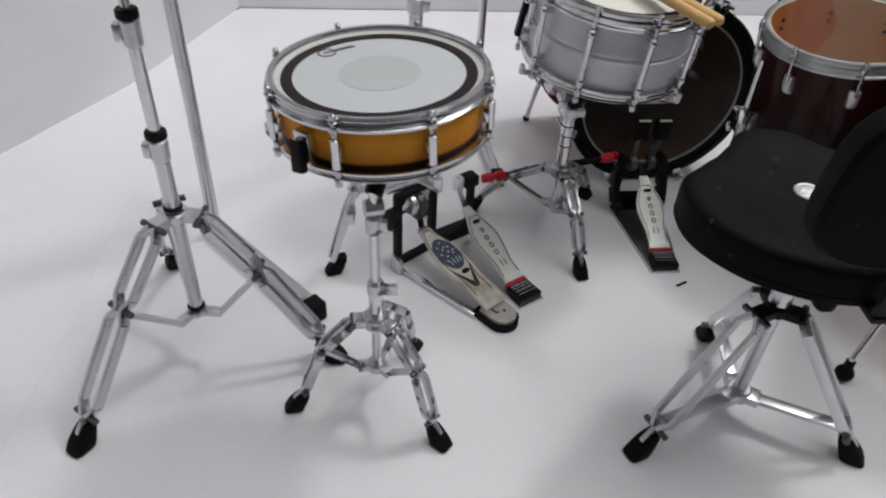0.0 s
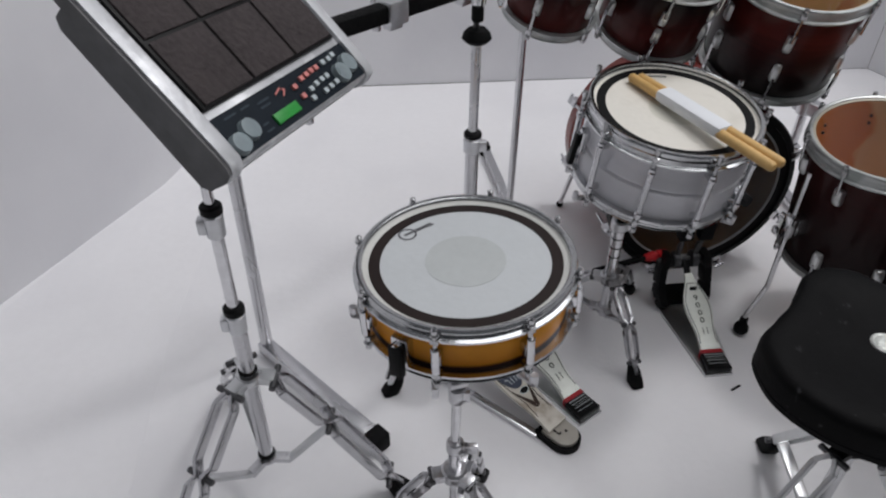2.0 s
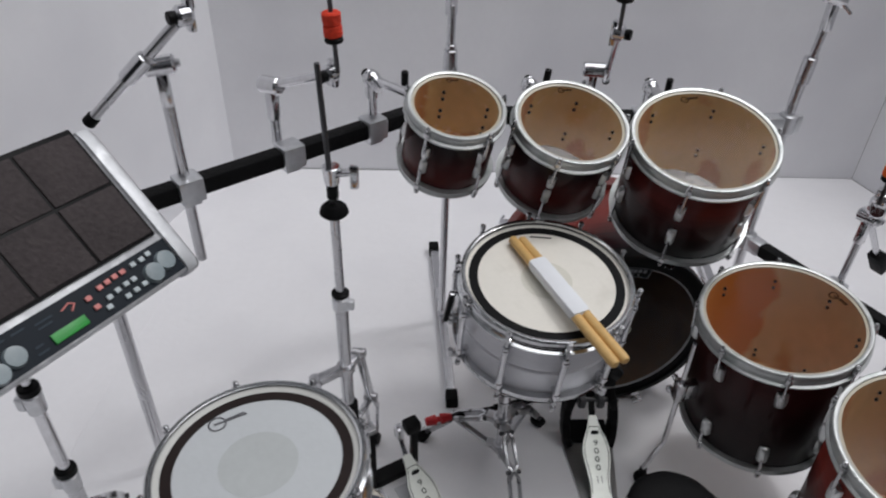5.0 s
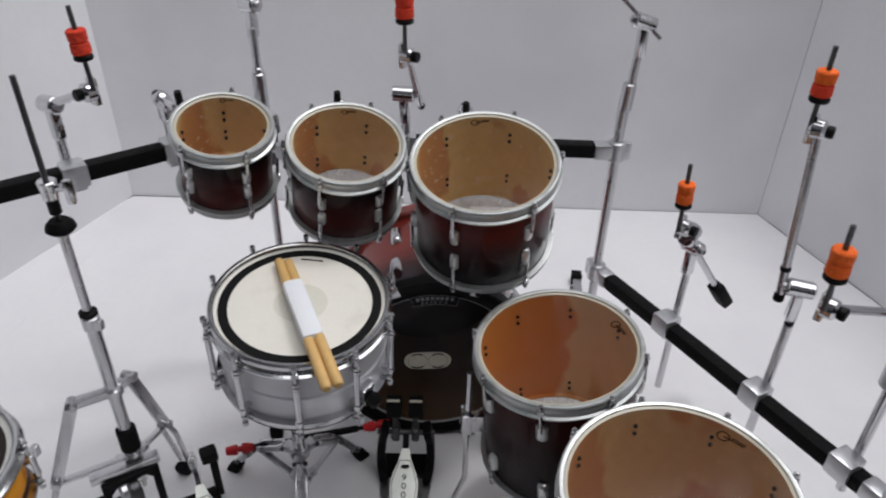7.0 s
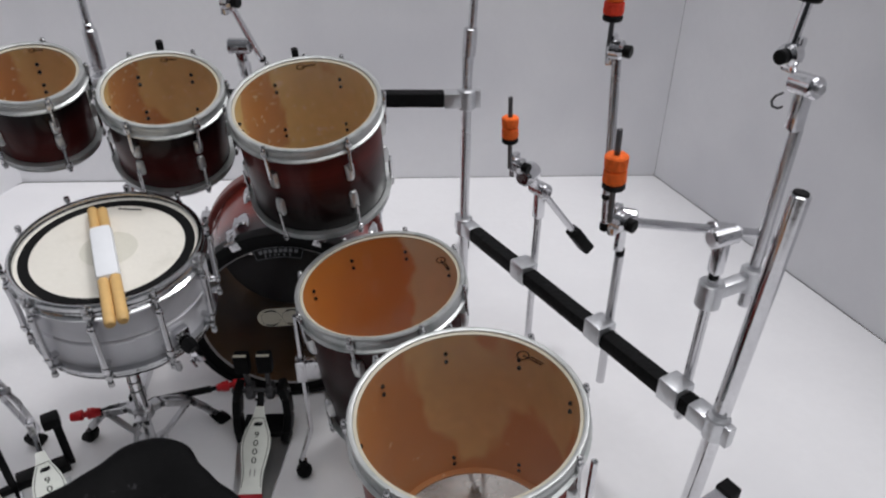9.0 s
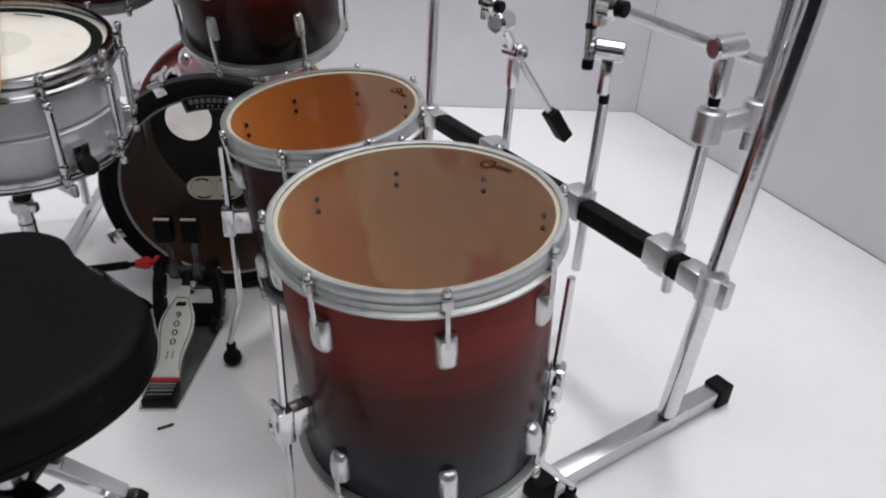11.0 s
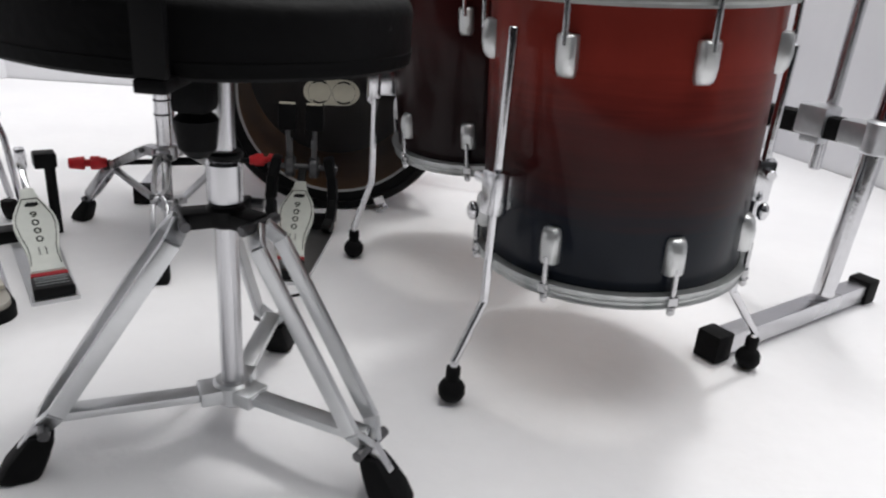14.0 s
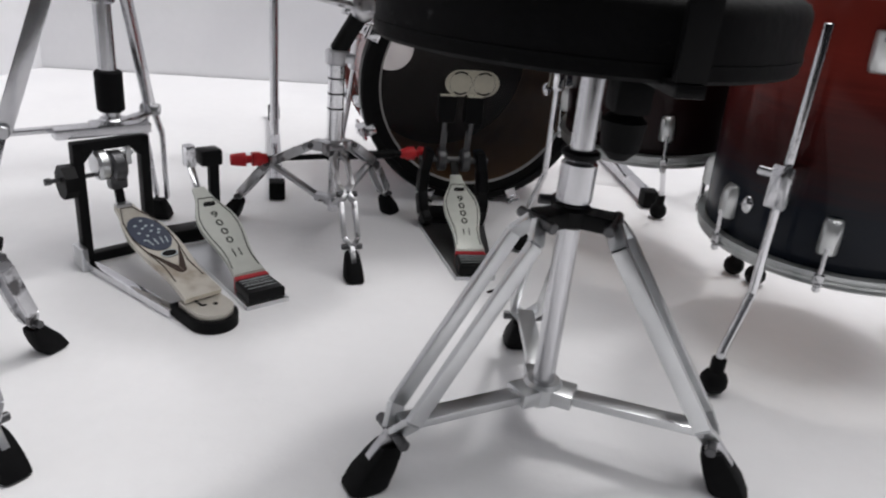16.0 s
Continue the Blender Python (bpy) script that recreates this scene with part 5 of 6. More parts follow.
def basket(T, p, z, c, n, R, thick, ang0):
    """The three arms that hold a snare drum from below, hooked over its lower hoop."""
    m = aim(Vector(c) - Vector(n).normalized() * thick, n)
    hubp = m @ Vector((0, 0, -0.045))
    part("tilt_joint", cyl(B(), (p[0], p[1], z), hubp, 0.013, seg=12), BLACK, T)
    part("basket_hub", ball(B(), hubp, 0.02, 12), REFLCHROME, T)
    for k in range(3):
        a = ang0 + k * 2 * math.pi / 3
        r1, r2 = R * 0.55, R + 0.012
        arm = part("basket_arm", tube(B(), [hubp, m @ Vector((r1 * math.cos(a), r1 * math.sin(a), -0.03)), m @ Vector((r2 * math.cos(a), r2 * math.sin(a), -0.010)), m @ Vector((r2 * math.cos(a), r2 * math.sin(a), 0.004))], 0.0055, 8), REFLCHROME, T)
        part("basket_grip", cyl(B(), m @ Vector(((R + 0.012) * math.cos(a), (R + 0.012) * math.sin(a), -0.012)), m @ Vector(((R + 0.012) * math.cos(a), (R + 0.012) * math.sin(a), 0.002)), 0.0045, seg=10), DARKMETAL, arm)


basket(T, GP, 0.42, CG, NG, RG, DG, math.radians(-60))


def small_tripod(T, p, z_hub, z_low, feet, w=0.014, gap=0.010, fs=0.030, lowf=0.55):
    hub, low = B(), B()
    P = Vector((*p, 0))
    cyl(hub, at(P, z_hub - 0.012), at(P, z_hub + 0.012), 0.020, seg=14)
    cyl(low, at(P, z_low - 0.008), at(P, z_low + 0.008), 0.0165, seg=14)
    for f in feet:
        f = Vector(f)
        d = Vector((f.x - P.x, f.y - P.y, 0))
        L = d.length
        d.normalize()
        h = at(P, z_hub) + d * 0.035
        bar(hub, at(P, z_hub), h, 0.022, 0.016)
        kn = at(P, z_hub) + d * (L * lowf) + UP * (-(z_hub) * (lowf * lowf) * 0.92)
        mid, end = double_leg(T, h, f, gap, w, REFLCHROME, kn, fs)
        bar(low, at(P, z_low), at(P, z_low) + d * 0.03, 0.018, 0.012)
        part("brace", bar(B(), at(P, z_low) + d * 0.026, mid, w * 0.9, 0.007, UP, 0.2), REFLCHROME, T)
    part("leg_hub", hub, REFLCHROME, T)
    part("lower_hub", low, REFLCHROME, T)


small_tripod(T, GP, 0.190, 0.088, [(-0.094, 0.952, 0), (0.180, 0.884, 0), (0.120, 1.118, 0)])

# stand of the metal snare
SP = (0.399, 1.483)
T = thing("snare_stand", (*SP, 0), "chrome snare stand, dark reflections painted on, with bent double legs", "drum stand", "snare stands")
part("post", cyl(B(), (*SP, 0.045), (*SP, 0.31), 0.0085, seg=14), CHROME, T)
part("upper_tube", cyl(B(), (*SP, 0.14), (*SP, 0.29), 0.0125, seg=14), CHROME, T)
for z in (0.212, 0.235, 0.258):
    part("band", cyl(B(), (*SP, z), (*SP, z + 0.005), 0.0130, seg=14), BLACK, T)
collar(T, SP, 0.292, 0.018, 0.022, REFLCHROME)
basket(T, SP, 0.30, CS, NS, RS, DS, math.radians(80))
small_tripod(T, SP, 0.152, 0.066, [(0.449, 1.305, 0), (0.503, 1.625, 0), (0.205, 1.545, 0)])

# hi-hat stand and its pedal
HP = (0.092, 1.402)
T = thing("hi_hat_stand", (*HP, 0), "silver hi-hat stand without cymbals, with black felt", "hi-hat stand")
part("post", cyl(B(), (*HP, 0.19), (*HP, 0.53), 0.0118, seg=16), TUBE, T)
part("upper_tube", cyl(B(), (*HP, 0.53), (*HP, 0.70), 0.0080, seg=14), TUBE, T)
collar(T, HP, 0.520, 0.0155, 0.028)
part("collar_ring", cyl(B(), (*HP, 0.535), (*HP, 0.545), 0.0155, seg=14), BLACK, T)
part("seat_felt", cyl(B(), (*HP, 0.702), (*HP, 0.723), 0.0235, 0.021, seg=20, cap=0.3), RUBBER, T, "black felt seat")
part("clutch_felt", cyl(B(), (*HP, 0.735), (*HP, 0.758), 0.0095, seg=14), BLACK, T)
part("clutch", cyl(B(), (*HP, 0.760), (*HP, 0.792), 0.0115, 0.0145, seg=14), CHROME, T)
bm = cyl(B(), (HP[0] + 0.012, HP[1], 0.780), (HP[0] + 0.034, HP[1] - 0.005, 0.786), 0.006, seg=10)
box(bm, (0.014, 0.010, 0.040), Matrix.Translation((HP[0] + 0.036, HP[1] - 0.005, 0.778)), 0.35)
part("wing_screw", bm, CHROME, T)
part("pull_rod", cyl(B(), (*HP, 0.70), (0.079, 1.418, 0.948), 0.0045, seg=8), DARKMETAL, T)
part("sleeve", cyl(B(), (*HP, 0.205), (*HP, 0.262), 0.0185, seg=16), RUBBER, T, "black rubber sleeve")
hub, low = B(), B()
cyl(hub, (*HP, 0.350), (*HP, 0.368), 0.0175, seg=16)
cyl(low, (*HP, 0.176), (*HP, 0.196), 0.018, seg=16)
for h, kn, f in (((0.048, 1.346, 0.374), (-0.016, 1.318, 0.190), (-0.072, 1.296, 0)), ((0.113, 1.427, 0.374), (0.120, 1.482, 0.192), (0.116, 1.534, 0))):
    h, kn, f = Vector(h), Vector(kn), Vector(f)
    P = Vector((*HP, 0))
    d = Vector((f.x - h.x, f.y - h.y, 0)).normalized()
    s = d.cross(UP)
    bar(hub, at(P, 0.358), h, 0.018, 0.016)
    part("shoulder_rivet", cyl(B(), h - s * 0.013, h + s * 0.013, 0.010, seg=12), REFLCHROME, T)
    lg = part("leg", bar(B(), h, kn, 0.022, 0.011, s, 0.2), TUBE, T)
    part("knee", cyl(B(), kn - s * 0.014, kn + s * 0.014, 0.009, seg=10), REFLCHROME, lg)
    e = f + UP * 0.034 - d * 0.010
    for k in (-1, 1):
        bm = bar(B(), kn + s * k * 0.004, between(kn, e, 0.25) + s * k * 0.013, 0.011, 0.006, s, 0.2)
        bar(bm, between(kn, e, 0.25) + s * k * 0.013, e + s * k * 0.008, 0.011, 0.006, s, 0.2)
        part("leg_bar", bm, TUBE, lg)
    rubber_foot(f - d * 0.020, d, lg, 0.027)
    q = at(P, 0.186) + (Vector((kn.x, kn.y, 0)) - P).normalized() * 0.03
    bar(low, at(P, 0.186), q, 0.022, 0.012)
    part("brace", bar(B(), q, kn - UP * 0.004, 0.014, 0.007, UP, 0.2), TUBE, T)
part("leg_hub", hub, TUBE, T)
# yoke bar across the top of the pedal frame
bar(low, (0.040, 1.332, 0.186), (0.140, 1.408, 0.186), 0.024, 0.014)
part("lower_hub", low, TUBE, T)


def ped_frame(heel, toe):
    """A frame with x to the right of the pedal, y from heel to toe."""
    heel, toe = Vector(heel), Vector(toe)
    y = Vector((toe.x - heel.x, toe.y - heel.y, 0))
    L = y.length
    y.normalize()
    x = Vector((y.y, -y.x, 0))
    m = Matrix((x, y, UP)).transposed().to_4x4()
    m.translation = Vector((heel.x, heel.y, 0))
    return m, L


def footboard(T, m, y0, z0, y1, z1, widths, material, prints):
    """A waisted footboard sloping from (y0, z0) to (y1, z1); widths run from heel to toe."""
    n = len(widths)
    s = m @ Matrix.Translation((0, y0, z0)) @ Matrix.Rotation(math.atan2(z1 - z0, y1 - y0), 4, "X")
    L = math.hypot(y1 - y0, z1 - z0)
    pts = [(w / 2, L * i / (n - 1)) for i, w in enumerate(widths)]
    outl = pts + [(-x, y) for x, y in reversed(pts)]
    fb = part("footboard", prism(B(), outl, 0, 0.007, s), material, T)
    prints(fb, s, L)
    return s, L


# hi-hat pedal
side_on = Matrix(((0, 0, 1, 0), (1, 0, 0, 0), (0, 1, 0, 0), (0, 0, 0, 1)))
m, L = ped_frame((0.283, 1.172, 0), (0.092, 1.372, 0))
T = thing("hi_hat_pedal", m.translation, "silver hi-hat pedal with dark blue oval print", "pedal", "foot pedals", m=m)
base = [(0.031 * math.cos(a), 0.009 + 0.031 * math.sin(a)) for a in [math.pi + math.pi * i / 12 for i in range(13)]] + [(0.031, 0.058), (-0.031, 0.058)]
part("heel_base", prism(B(), base, 0.0, 0.016), RUBBER, T, "black rubber heel base")
part("heel_plate", prism(B(), [(0.026 * math.cos(a), 0.010 + 0.026 * math.sin(a)) for a in [math.pi + math.pi * i / 12 for i in range(13)]] + [(0.026, 0.045), (-0.026, 0.045)], 0.016, 0.024), TANPLATE, T)
bm = B()
for p, q in (((0.012, 0.034), (-0.010, 0.034)), ((-0.010, 0.034), (-0.010, 0.016)), ((-0.010, 0.016), (-0.004, 0.016))):
    bar(bm, (*p, 0.0245), (*q, 0.0245), 0.003, 0.001, UP, 0)
prism(bm, oval(0.003, 0.003, 8, 0.006, 0.012), 0.0241, 0.0248)
part("bracket_print", bm, INK, T)
part("base_rail", bar(B(), (-0.030, 0.05, 0.006), (-0.052, L - 0.03, 0.006), 0.014, 0.012), CHROME, T)
part("base_rail", bar(B(), (0.028, 0.05, 0.006), (0.050, L - 0.03, 0.006), 0.014, 0.012), CHROME, T)


def print_oval(fb, s, L):
    part("oval_print", prism(B(), oval(0.0245, L * 0.185, 28, 0, L * 0.645), 0.0072, 0.0082, s), BLUEOVAL, fb, "dark blue oval with pale flecks")
    bm = B()
    for x, y in ((-0.013, 0.58), (-0.013, 0.66), (-0.010, 0.74), (-0.004, 0.70), (-0.005, 0.62), (0.002, 0.78), (0.004, 0.66), (0.003, 0.72), (0.011, 0.63), (0.011, 0.71), (0.015, 0.66)):
        prism(bm, oval(0.0024, 0.0017, 6, x, y * L), 0.0083, 0.0089, s)
    for x in (-0.008, -0.001, 0.006, 0.012):
        bar(bm, s @ Vector((x, L * 0.52, 0.0085)), s @ Vector((x * 1.25, L * 0.58, 0.0085)), 0.0014, 0.0008, UP, 0)
    part("flecks", bm, BTNW, fb)
    part("small_oval", prism(B(), oval(0.0115, 0.0075, 18, 0.002, L * 0.415), 0.0082, 0.0088, s), BTNW, fb, "pale oval badge")
    part("badge_print", prism(B(), oval(0.0098, 0.0058, 18, 0.002, L * 0.415), 0.0086, 0.0092, s), INK, fb)
    bm = B()
    for k in (-1, 1):
        prism(bm, [(k * 0.0215, L * 0.47), (k * 0.0195, L * 0.46), (k * 0.0005, L * 0.285), (k * 0.0005, L * 0.225), (k * 0.006, L * 0.24), (k * 0.0150, L * 0.36)], 0.0072, 0.0081, s)
    part("v_print", bm, BROWNINK, fb, "brown printed wedge")
    bm = B()
    edge = [(0.019, 0.16), (0.017, 0.32), (0.022, 0.46), (0.0255, 0.62), (0.020, 0.80), (0.008, 0.95)]
    pts = [(x, y * L) for x, y in edge] + [(-x, y * L) for x, y in reversed(edge)]
    for a, b in zip(pts, pts[1:]):
        bar(bm, s @ Vector((*a, 0.0076)), s @ Vector((*b, 0.0076)), 0.0012, 0.001, UP, 0)
    part("edge_print", bm, BROWNINK, fb)


s_, l_ = footboard(T, m.inverted() @ m, 0.030, 0.026, L * 0.88, 0.080, [0.050, 0.047, 0.046, 0.051, 0.057, 0.0595, 0.057, 0.047, 0.032, 0.024], TANPLATE, print_oval)
bm = B()
for k in (-1, 1):
    bar(bm, (k * 0.046, L - 0.012, 0.0), (k * 0.046, L - 0.012, 0.176), 0.014, 0.016, (0, 1, 0), 0.2)
bar(bm, (-0.052, L - 0.012, 0.170), (0.052, L - 0.012, 0.170), 0.016, 0.014, UP, 0.2)
bar(bm, (-0.052, L - 0.012, 0.008), (0.052, L - 0.012, 0.008), 0.016, 0.014, UP, 0.2)
for k in (-1, 1):
    bar(bm, (k * 0.044, L - 0.012, 0.152), (k * 0.030, L - 0.012, 0.168), 0.014, 0.014, (0, 1, 0), 0.2)
part("frame", bm, BLACK, T, "black metal frame")
yf = L - 0.012
bm = cyl(B(), (-0.088, yf, 0.128), (-0.010, yf, 0.128), 0.0032, seg=8)
cyl(bm, (-0.090, yf, 0.128), (-0.082, yf, 0.128), 0.0050, seg=8)
part("axle", bm, DARKMETAL, T)
part("axle_boss", prism(B(), [(0.020 * math.cos(a), 0.024 * math.sin(a)) for a in [math.pi / 8 + math.pi / 4 * i for i in range(8)]], -0.070, -0.053, Matrix.Translation((0, yf, 0.124)) @ side_on), BLACK, T, "black octagonal boss")
part("cam", cyl(B(), (-0.026, yf - 0.004, 0.142), (-0.008, yf - 0.004, 0.142), 0.0215, seg=20, cap=0.2), SATIN, T, "pale metal cam")
bm = cyl(B(), (-0.008, yf - 0.006, 0.138), (0.012, yf - 0.006, 0.138), 0.0225, seg=18)
box(bm, (0.024, 0.020, 0.030), Matrix.Translation((0.001, yf - 0.010, 0.122)), 0.25)
part("cam_block", bm, DARKMETAL, T, "dark cam block")
bm = box(B(), (0.008, 0.012, 0.026), Matrix.Translation((0.020, yf - 0.006, 0.152)), 0.25)
cyl(bm, (0.010, yf - 0.006, 0.156), (0.028, yf - 0.006, 0.156), 0.0045, seg=10)
part("cam_bolt", bm, SATIN, T)
part("pull_strap", bar(B(), (0, yf - 0.012, 0.115), (0, L * 0.88, 0.082), 0.012, 0.005, (0, 1, 0), 0.2), BLACK, T)
part("toe_clip", box(B(), (0.022, 0.014, 0.012), Matrix.Translation((0, L * 0.87, 0.083)), 0.25), SATIN, T)
part("frame_bracket", box(B(), (0.010, 0.030, 0.034), Matrix.Translation((-0.060, L - 0.026, 0.017)), 0.25), SATIN, T)


def printed(name, text, m, p, size, material, parent):
    """One printed sign in the built-in font, lying on the surface whose frame is m."""
    cu = bpy.data.curves.new(name, "FONT")
    cu.body, cu.size, cu.extrude = text, size * K, 0.0004 * K
    cu.offset = 0.0002 * K
    cu.align_x, cu.align_y = "CENTER", "CENTER"
    cu.materials.append(material)
    ob = new(name, cu)
    ob.parent = parent
    ob.matrix_basis = Matrix.Translation((m @ Vector(p)) * K) @ m.to_3x3().to_4x4() @ Matrix.Diagonal((1.25, 1, 1, 1))
    return tagged(ob, "")


def print_boxes(fb, s, L):
    bm = B()
    for i, sign in enumerate("9000"):
        printed("printed_digit", sign, s, (0, L * (0.660 - 0.098 * i), 0.0073), 0.0175, GREYINK, fb)
    for x in (-0.0045, 0.0045):
        bar(bm, s @ Vector((x, L * 0.19, 0.0076)), s @ Vector((x, L * 0.27, 0.0076)), 0.0014, 0.001, UP, 0)
    part("box_print", bm, GREYINK, fb)
    bm = prism(B(), oval(0.0095, 0.0042, 12, 0.001, L * 0.785), 0.0072, 0.0082, s)
    for x in (-0.007, -0.001, 0.005):
        bar(bm, s @ Vector((x, L * 0.765, 0.0078)), s @ Vector((x + 0.004, L * 0.812, 0.0078)), 0.0026, 0.001, UP, 0)
    part("logo_print", bm, INK, fb)
    part("end_strip", prism(B(), [(-0.0215, 0.002), (0.0215, 0.002), (0.0212, 0.013), (-0.0212, 0.013)], 0.0072, 0.0085, s), PLATE, fb)
    bm = B()
    outl = [(0.0195, 0.06), (0.0175, 0.18), (0.0185, 0.28), (0.0235, 0.42), (0.0258, 0.54), (0.0245, 0.64), (0.018, 0.75), (0.0105, 0.86)]
    pts = [(x, y * L) for x, y in outl] + [(-x, y * L) for x, y in reversed(outl)]
    for a, b in zip(pts, pts[1:] + pts[:1]):
        bar(bm, s @ Vector((*a, 0.0076)), s @ Vector((*b, 0.0076)), 0.0013, 0.001, UP, 0)
    part("outline_print", bm, GREYINK, fb)


def bass_pedal(name, heel, toe, label, master):
    m, L = ped_frame(heel, toe)
    T = thing(name, m.translation, label, "pedal", "foot pedals", m=m)
    k = 1.0 if not master else 1.85
    plate = [(-0.030, -0.012), (0.030, -0.012), (0.032 * k, L * 0.9), (-0.032 * k, L * 0.9)]
    part("base_plate", prism(B(), plate, 0.0, 0.006), SATIN, T, "flat metal base plate")
    heelb = [(-0.026, -0.008), (0.026, -0.008), (0.024, 0.038), (-0.024, 0.038)]
    hp = part("heel_plate", prism(B(), heelb, 0.006, 0.022, round_top=0.003), BLACK, T, "black ribbed heel plate")
    bm = B()
    for y, w in ((0.005, 0.0010), (0.014, 0.0016), (0.0235, 0.0012), (0.030, 0.0022)):
        bar(bm, (-0.0205, y, 0.0222), (0.0205, y, 0.0222), w, 0.0008, UP, 0)
    for i in range(7):
        bar(bm, (-0.016 + 0.0052 * i, 0.0185, 0.0222), (-0.0135 + 0.0052 * i, 0.0185, 0.0222), 0.0012, 0.0008, UP, 0)
    part("grip_lines", bm, GREYPRINT, hp, "pale printed lines")
    part("red_band", prism(B(), [(-0.0238, 0.0345), (0.0238, 0.0345), (0.0228, 0.0455), (-0.0228, 0.0455)], 0.006, 0.0235), REDBAND, hp, "red band")
    footboard(T, Matrix(), 0.046, 0.018, L * 0.93, 0.088, [0.046, 0.0425, 0.0415, 0.043, 0.047, 0.0525, 0.0575, 0.0595, 0.058, 0.052, 0.041, 0.029, 0.022, 0.018], PLATE, print_boxes)
    return T, m, L


T, m, L = bass_pedal("slave_pedal", (0.330, 1.240, 0), (0.192, 1.432, 0), "silver slave bass pedal with red band and black heel", False)
bm = bar(B(), (0, L * 0.92, 0.085), (0.0, L + 0.012, 0.125), 0.010, 0.006, (0, 1, 0), 0.2)
box(bm, (0.016, 0.020, 0.034), Matrix.Translation((0, L + 0.012, 0.135)), 0.3)
part("cam_link", bm, CHROME, T)
bm = bar(B(), (0.040, L + 0.02, 0.0), (0.040, L + 0.02, 0.135), 0.016, 0.012, (0, 1, 0), 0.2)
box(bm, (0.034, 0.030, 0.026), Matrix.Translation((0.034, L + 0.02, 0.128)), 0.2)
box(bm, (0.10, 0.034, 0.022), Matrix.Translation((-0.012, L + 0.012, 0.011)), 0.2)
part("bearing_post", bm, BLACK, T, "black bearing post")
T2, m2, L2 = bass_pedal("bass_pedal", (0.625, 1.355, 0), (0.601, 1.585, 0), "double bass pedal with two black beaters at the drum", True)
# real arms drawn extra wide, black plate between them stands in for shadow
bm = B()
for k in (-1, 1):
    pts = [(k * 0.044, L2 + 0.012, 0.130), (k * 0.052, L2 + 0.010, 0.095), (k * 0.055, L2 - 0.002, 0.055), (k * 0.052, L2 - 0.020, 0.022), (k * 0.045, L2 - 0.034, 0.006)]
    for a, b in zip(pts, pts[1:]):
        bar(bm, a, b, 0.040, 0.018, (1, 0, 0), 0.3)
bar(bm, (-0.050, L2 + 0.005, 0.010), (0.050, L2 + 0.005, 0.010), 0.060, 0.016, UP, 0.2)
part("frame", bm, BLACK, T2, "black metal frame")
bm = cyl(B(), (-0.062, L2 + 0.012, 0.112), (0.062, L2 + 0.012, 0.112), 0.006, seg=10)
for x in (-0.022, 0.020):
    cyl(bm, (x - 0.008, L2 + 0.012, 0.112), (x + 0.008, L2 + 0.012, 0.112), 0.020, seg=14)
    bar(bm, (x, L2 + 0.012, 0.112), (x, L2 + 0.004, 0.165), 0.010, 0.008, (0, 1, 0), 0.2)
part("axle", bm, DARKMETAL, T2)
for x in (-0.024, 0.022):
    bt = part("beater", box(B(), (0.032, 0.026, 0.046), Matrix.Translation((x, L2 - 0.004, 0.206)), 0.22), RUBBER, T2, "black block beater")
    part("beater_rod", cyl(B(), (x, L2 + 0.008, 0.13), (x, L2 - 0.004, 0.19), 0.004, seg=8), DARKMETAL, bt)
    part("beater_top", box(B(), (0.026, 0.005, 0.003), Matrix.Translation((x, L2 - 0.012, 0.2300)), 0.2), PATCH, bt)
part("strap", bar(B(), (0, L2 + 0.008, 0.11), (0, L2 * 0.93, 0.092), 0.014, 0.006, (0, 1, 0), 0.2), BLACK, T2)
# drive shaft
a, b = Vector((0.236, 1.488, 0.118)), Vector((0.560, 1.612, 0.118))
T = thing("drive_shaft", between(a, b, 0.5), "black drive shaft with red universal joints between the pedals", "drive shaft")
d = (b - a).normalized()
part("rod", cyl(B(), between(a, b, 0.15), between(a, b, 0.85), 0.0048, seg=10), BLACK, T)
part("thick_tube", cyl(B(), between(a, b, 0.45), between(a, b, 0.80), 0.0075, seg=10), BLACK, T)
for p, s in ((a, 1), (b, -1)):
    bm = cyl(B(), p, p + d * s * 0.024, 0.009, 0.0115, seg=12)
    cyl(bm, p + d * s * 0.024, p + d * s * 0.034, 0.0065, seg=10)
    cyl(bm, p + d * s * 0.033, p + d * s * 0.058, 0.0120, 0.008, seg=12)
    box(bm, (0.022, 0.011, 0.012), aim(p + d * s * 0.042, d), 0.25)
    part("universal_joint", bm, REDP, T, "red universal joint")

# ---------------------------------------------------------------- percussion pad and its stand
PP = (-0.257, 1.077)
T = thing("pad_stand", (*PP, 0), "silver double-braced tripod stand under the percussion pad", "stand")
part("lower_tube", cyl(B(), (*PP, 0.095), (*PP, 0.430), 0.0116, seg=16), TUBE, T)
part("middle_tube", cyl(B(), (*PP, 0.430), (*PP, 0.605), 0.0088, seg=16), CHROME, T)
part("upper_tube", cyl(B(), (*PP, 0.605), (*PP, 0.79), 0.0068, seg=16), CHROME, T)
for z, r in ((0.432, 0.0148), (0.606, 0.0140)):
    part("tube_collar", cyl(B(), (*PP, z - 0.036), (*PP, z), r * 0.9, r, seg=16), CAST, T)
    part("collar_ring", cyl(B(), (*PP, z), (*PP, z + 0.014), r * 1.04, seg=16), BLACK, T)
    part("collar_screw", box(B(), (0.012, 0.016, 0.024), Matrix.Translation((PP[0] - r, PP[1] - 0.004, z - 0.016)), 0.3), CAST, T)
hub, low = B(), B()
P = Vector((*PP, 0))
cyl(hub, at(P, 0.292), at(P, 0.308), 0.021, seg=18)
cyl(low, at(P, 0.090), at(P, 0.102), 0.0165, seg=16)
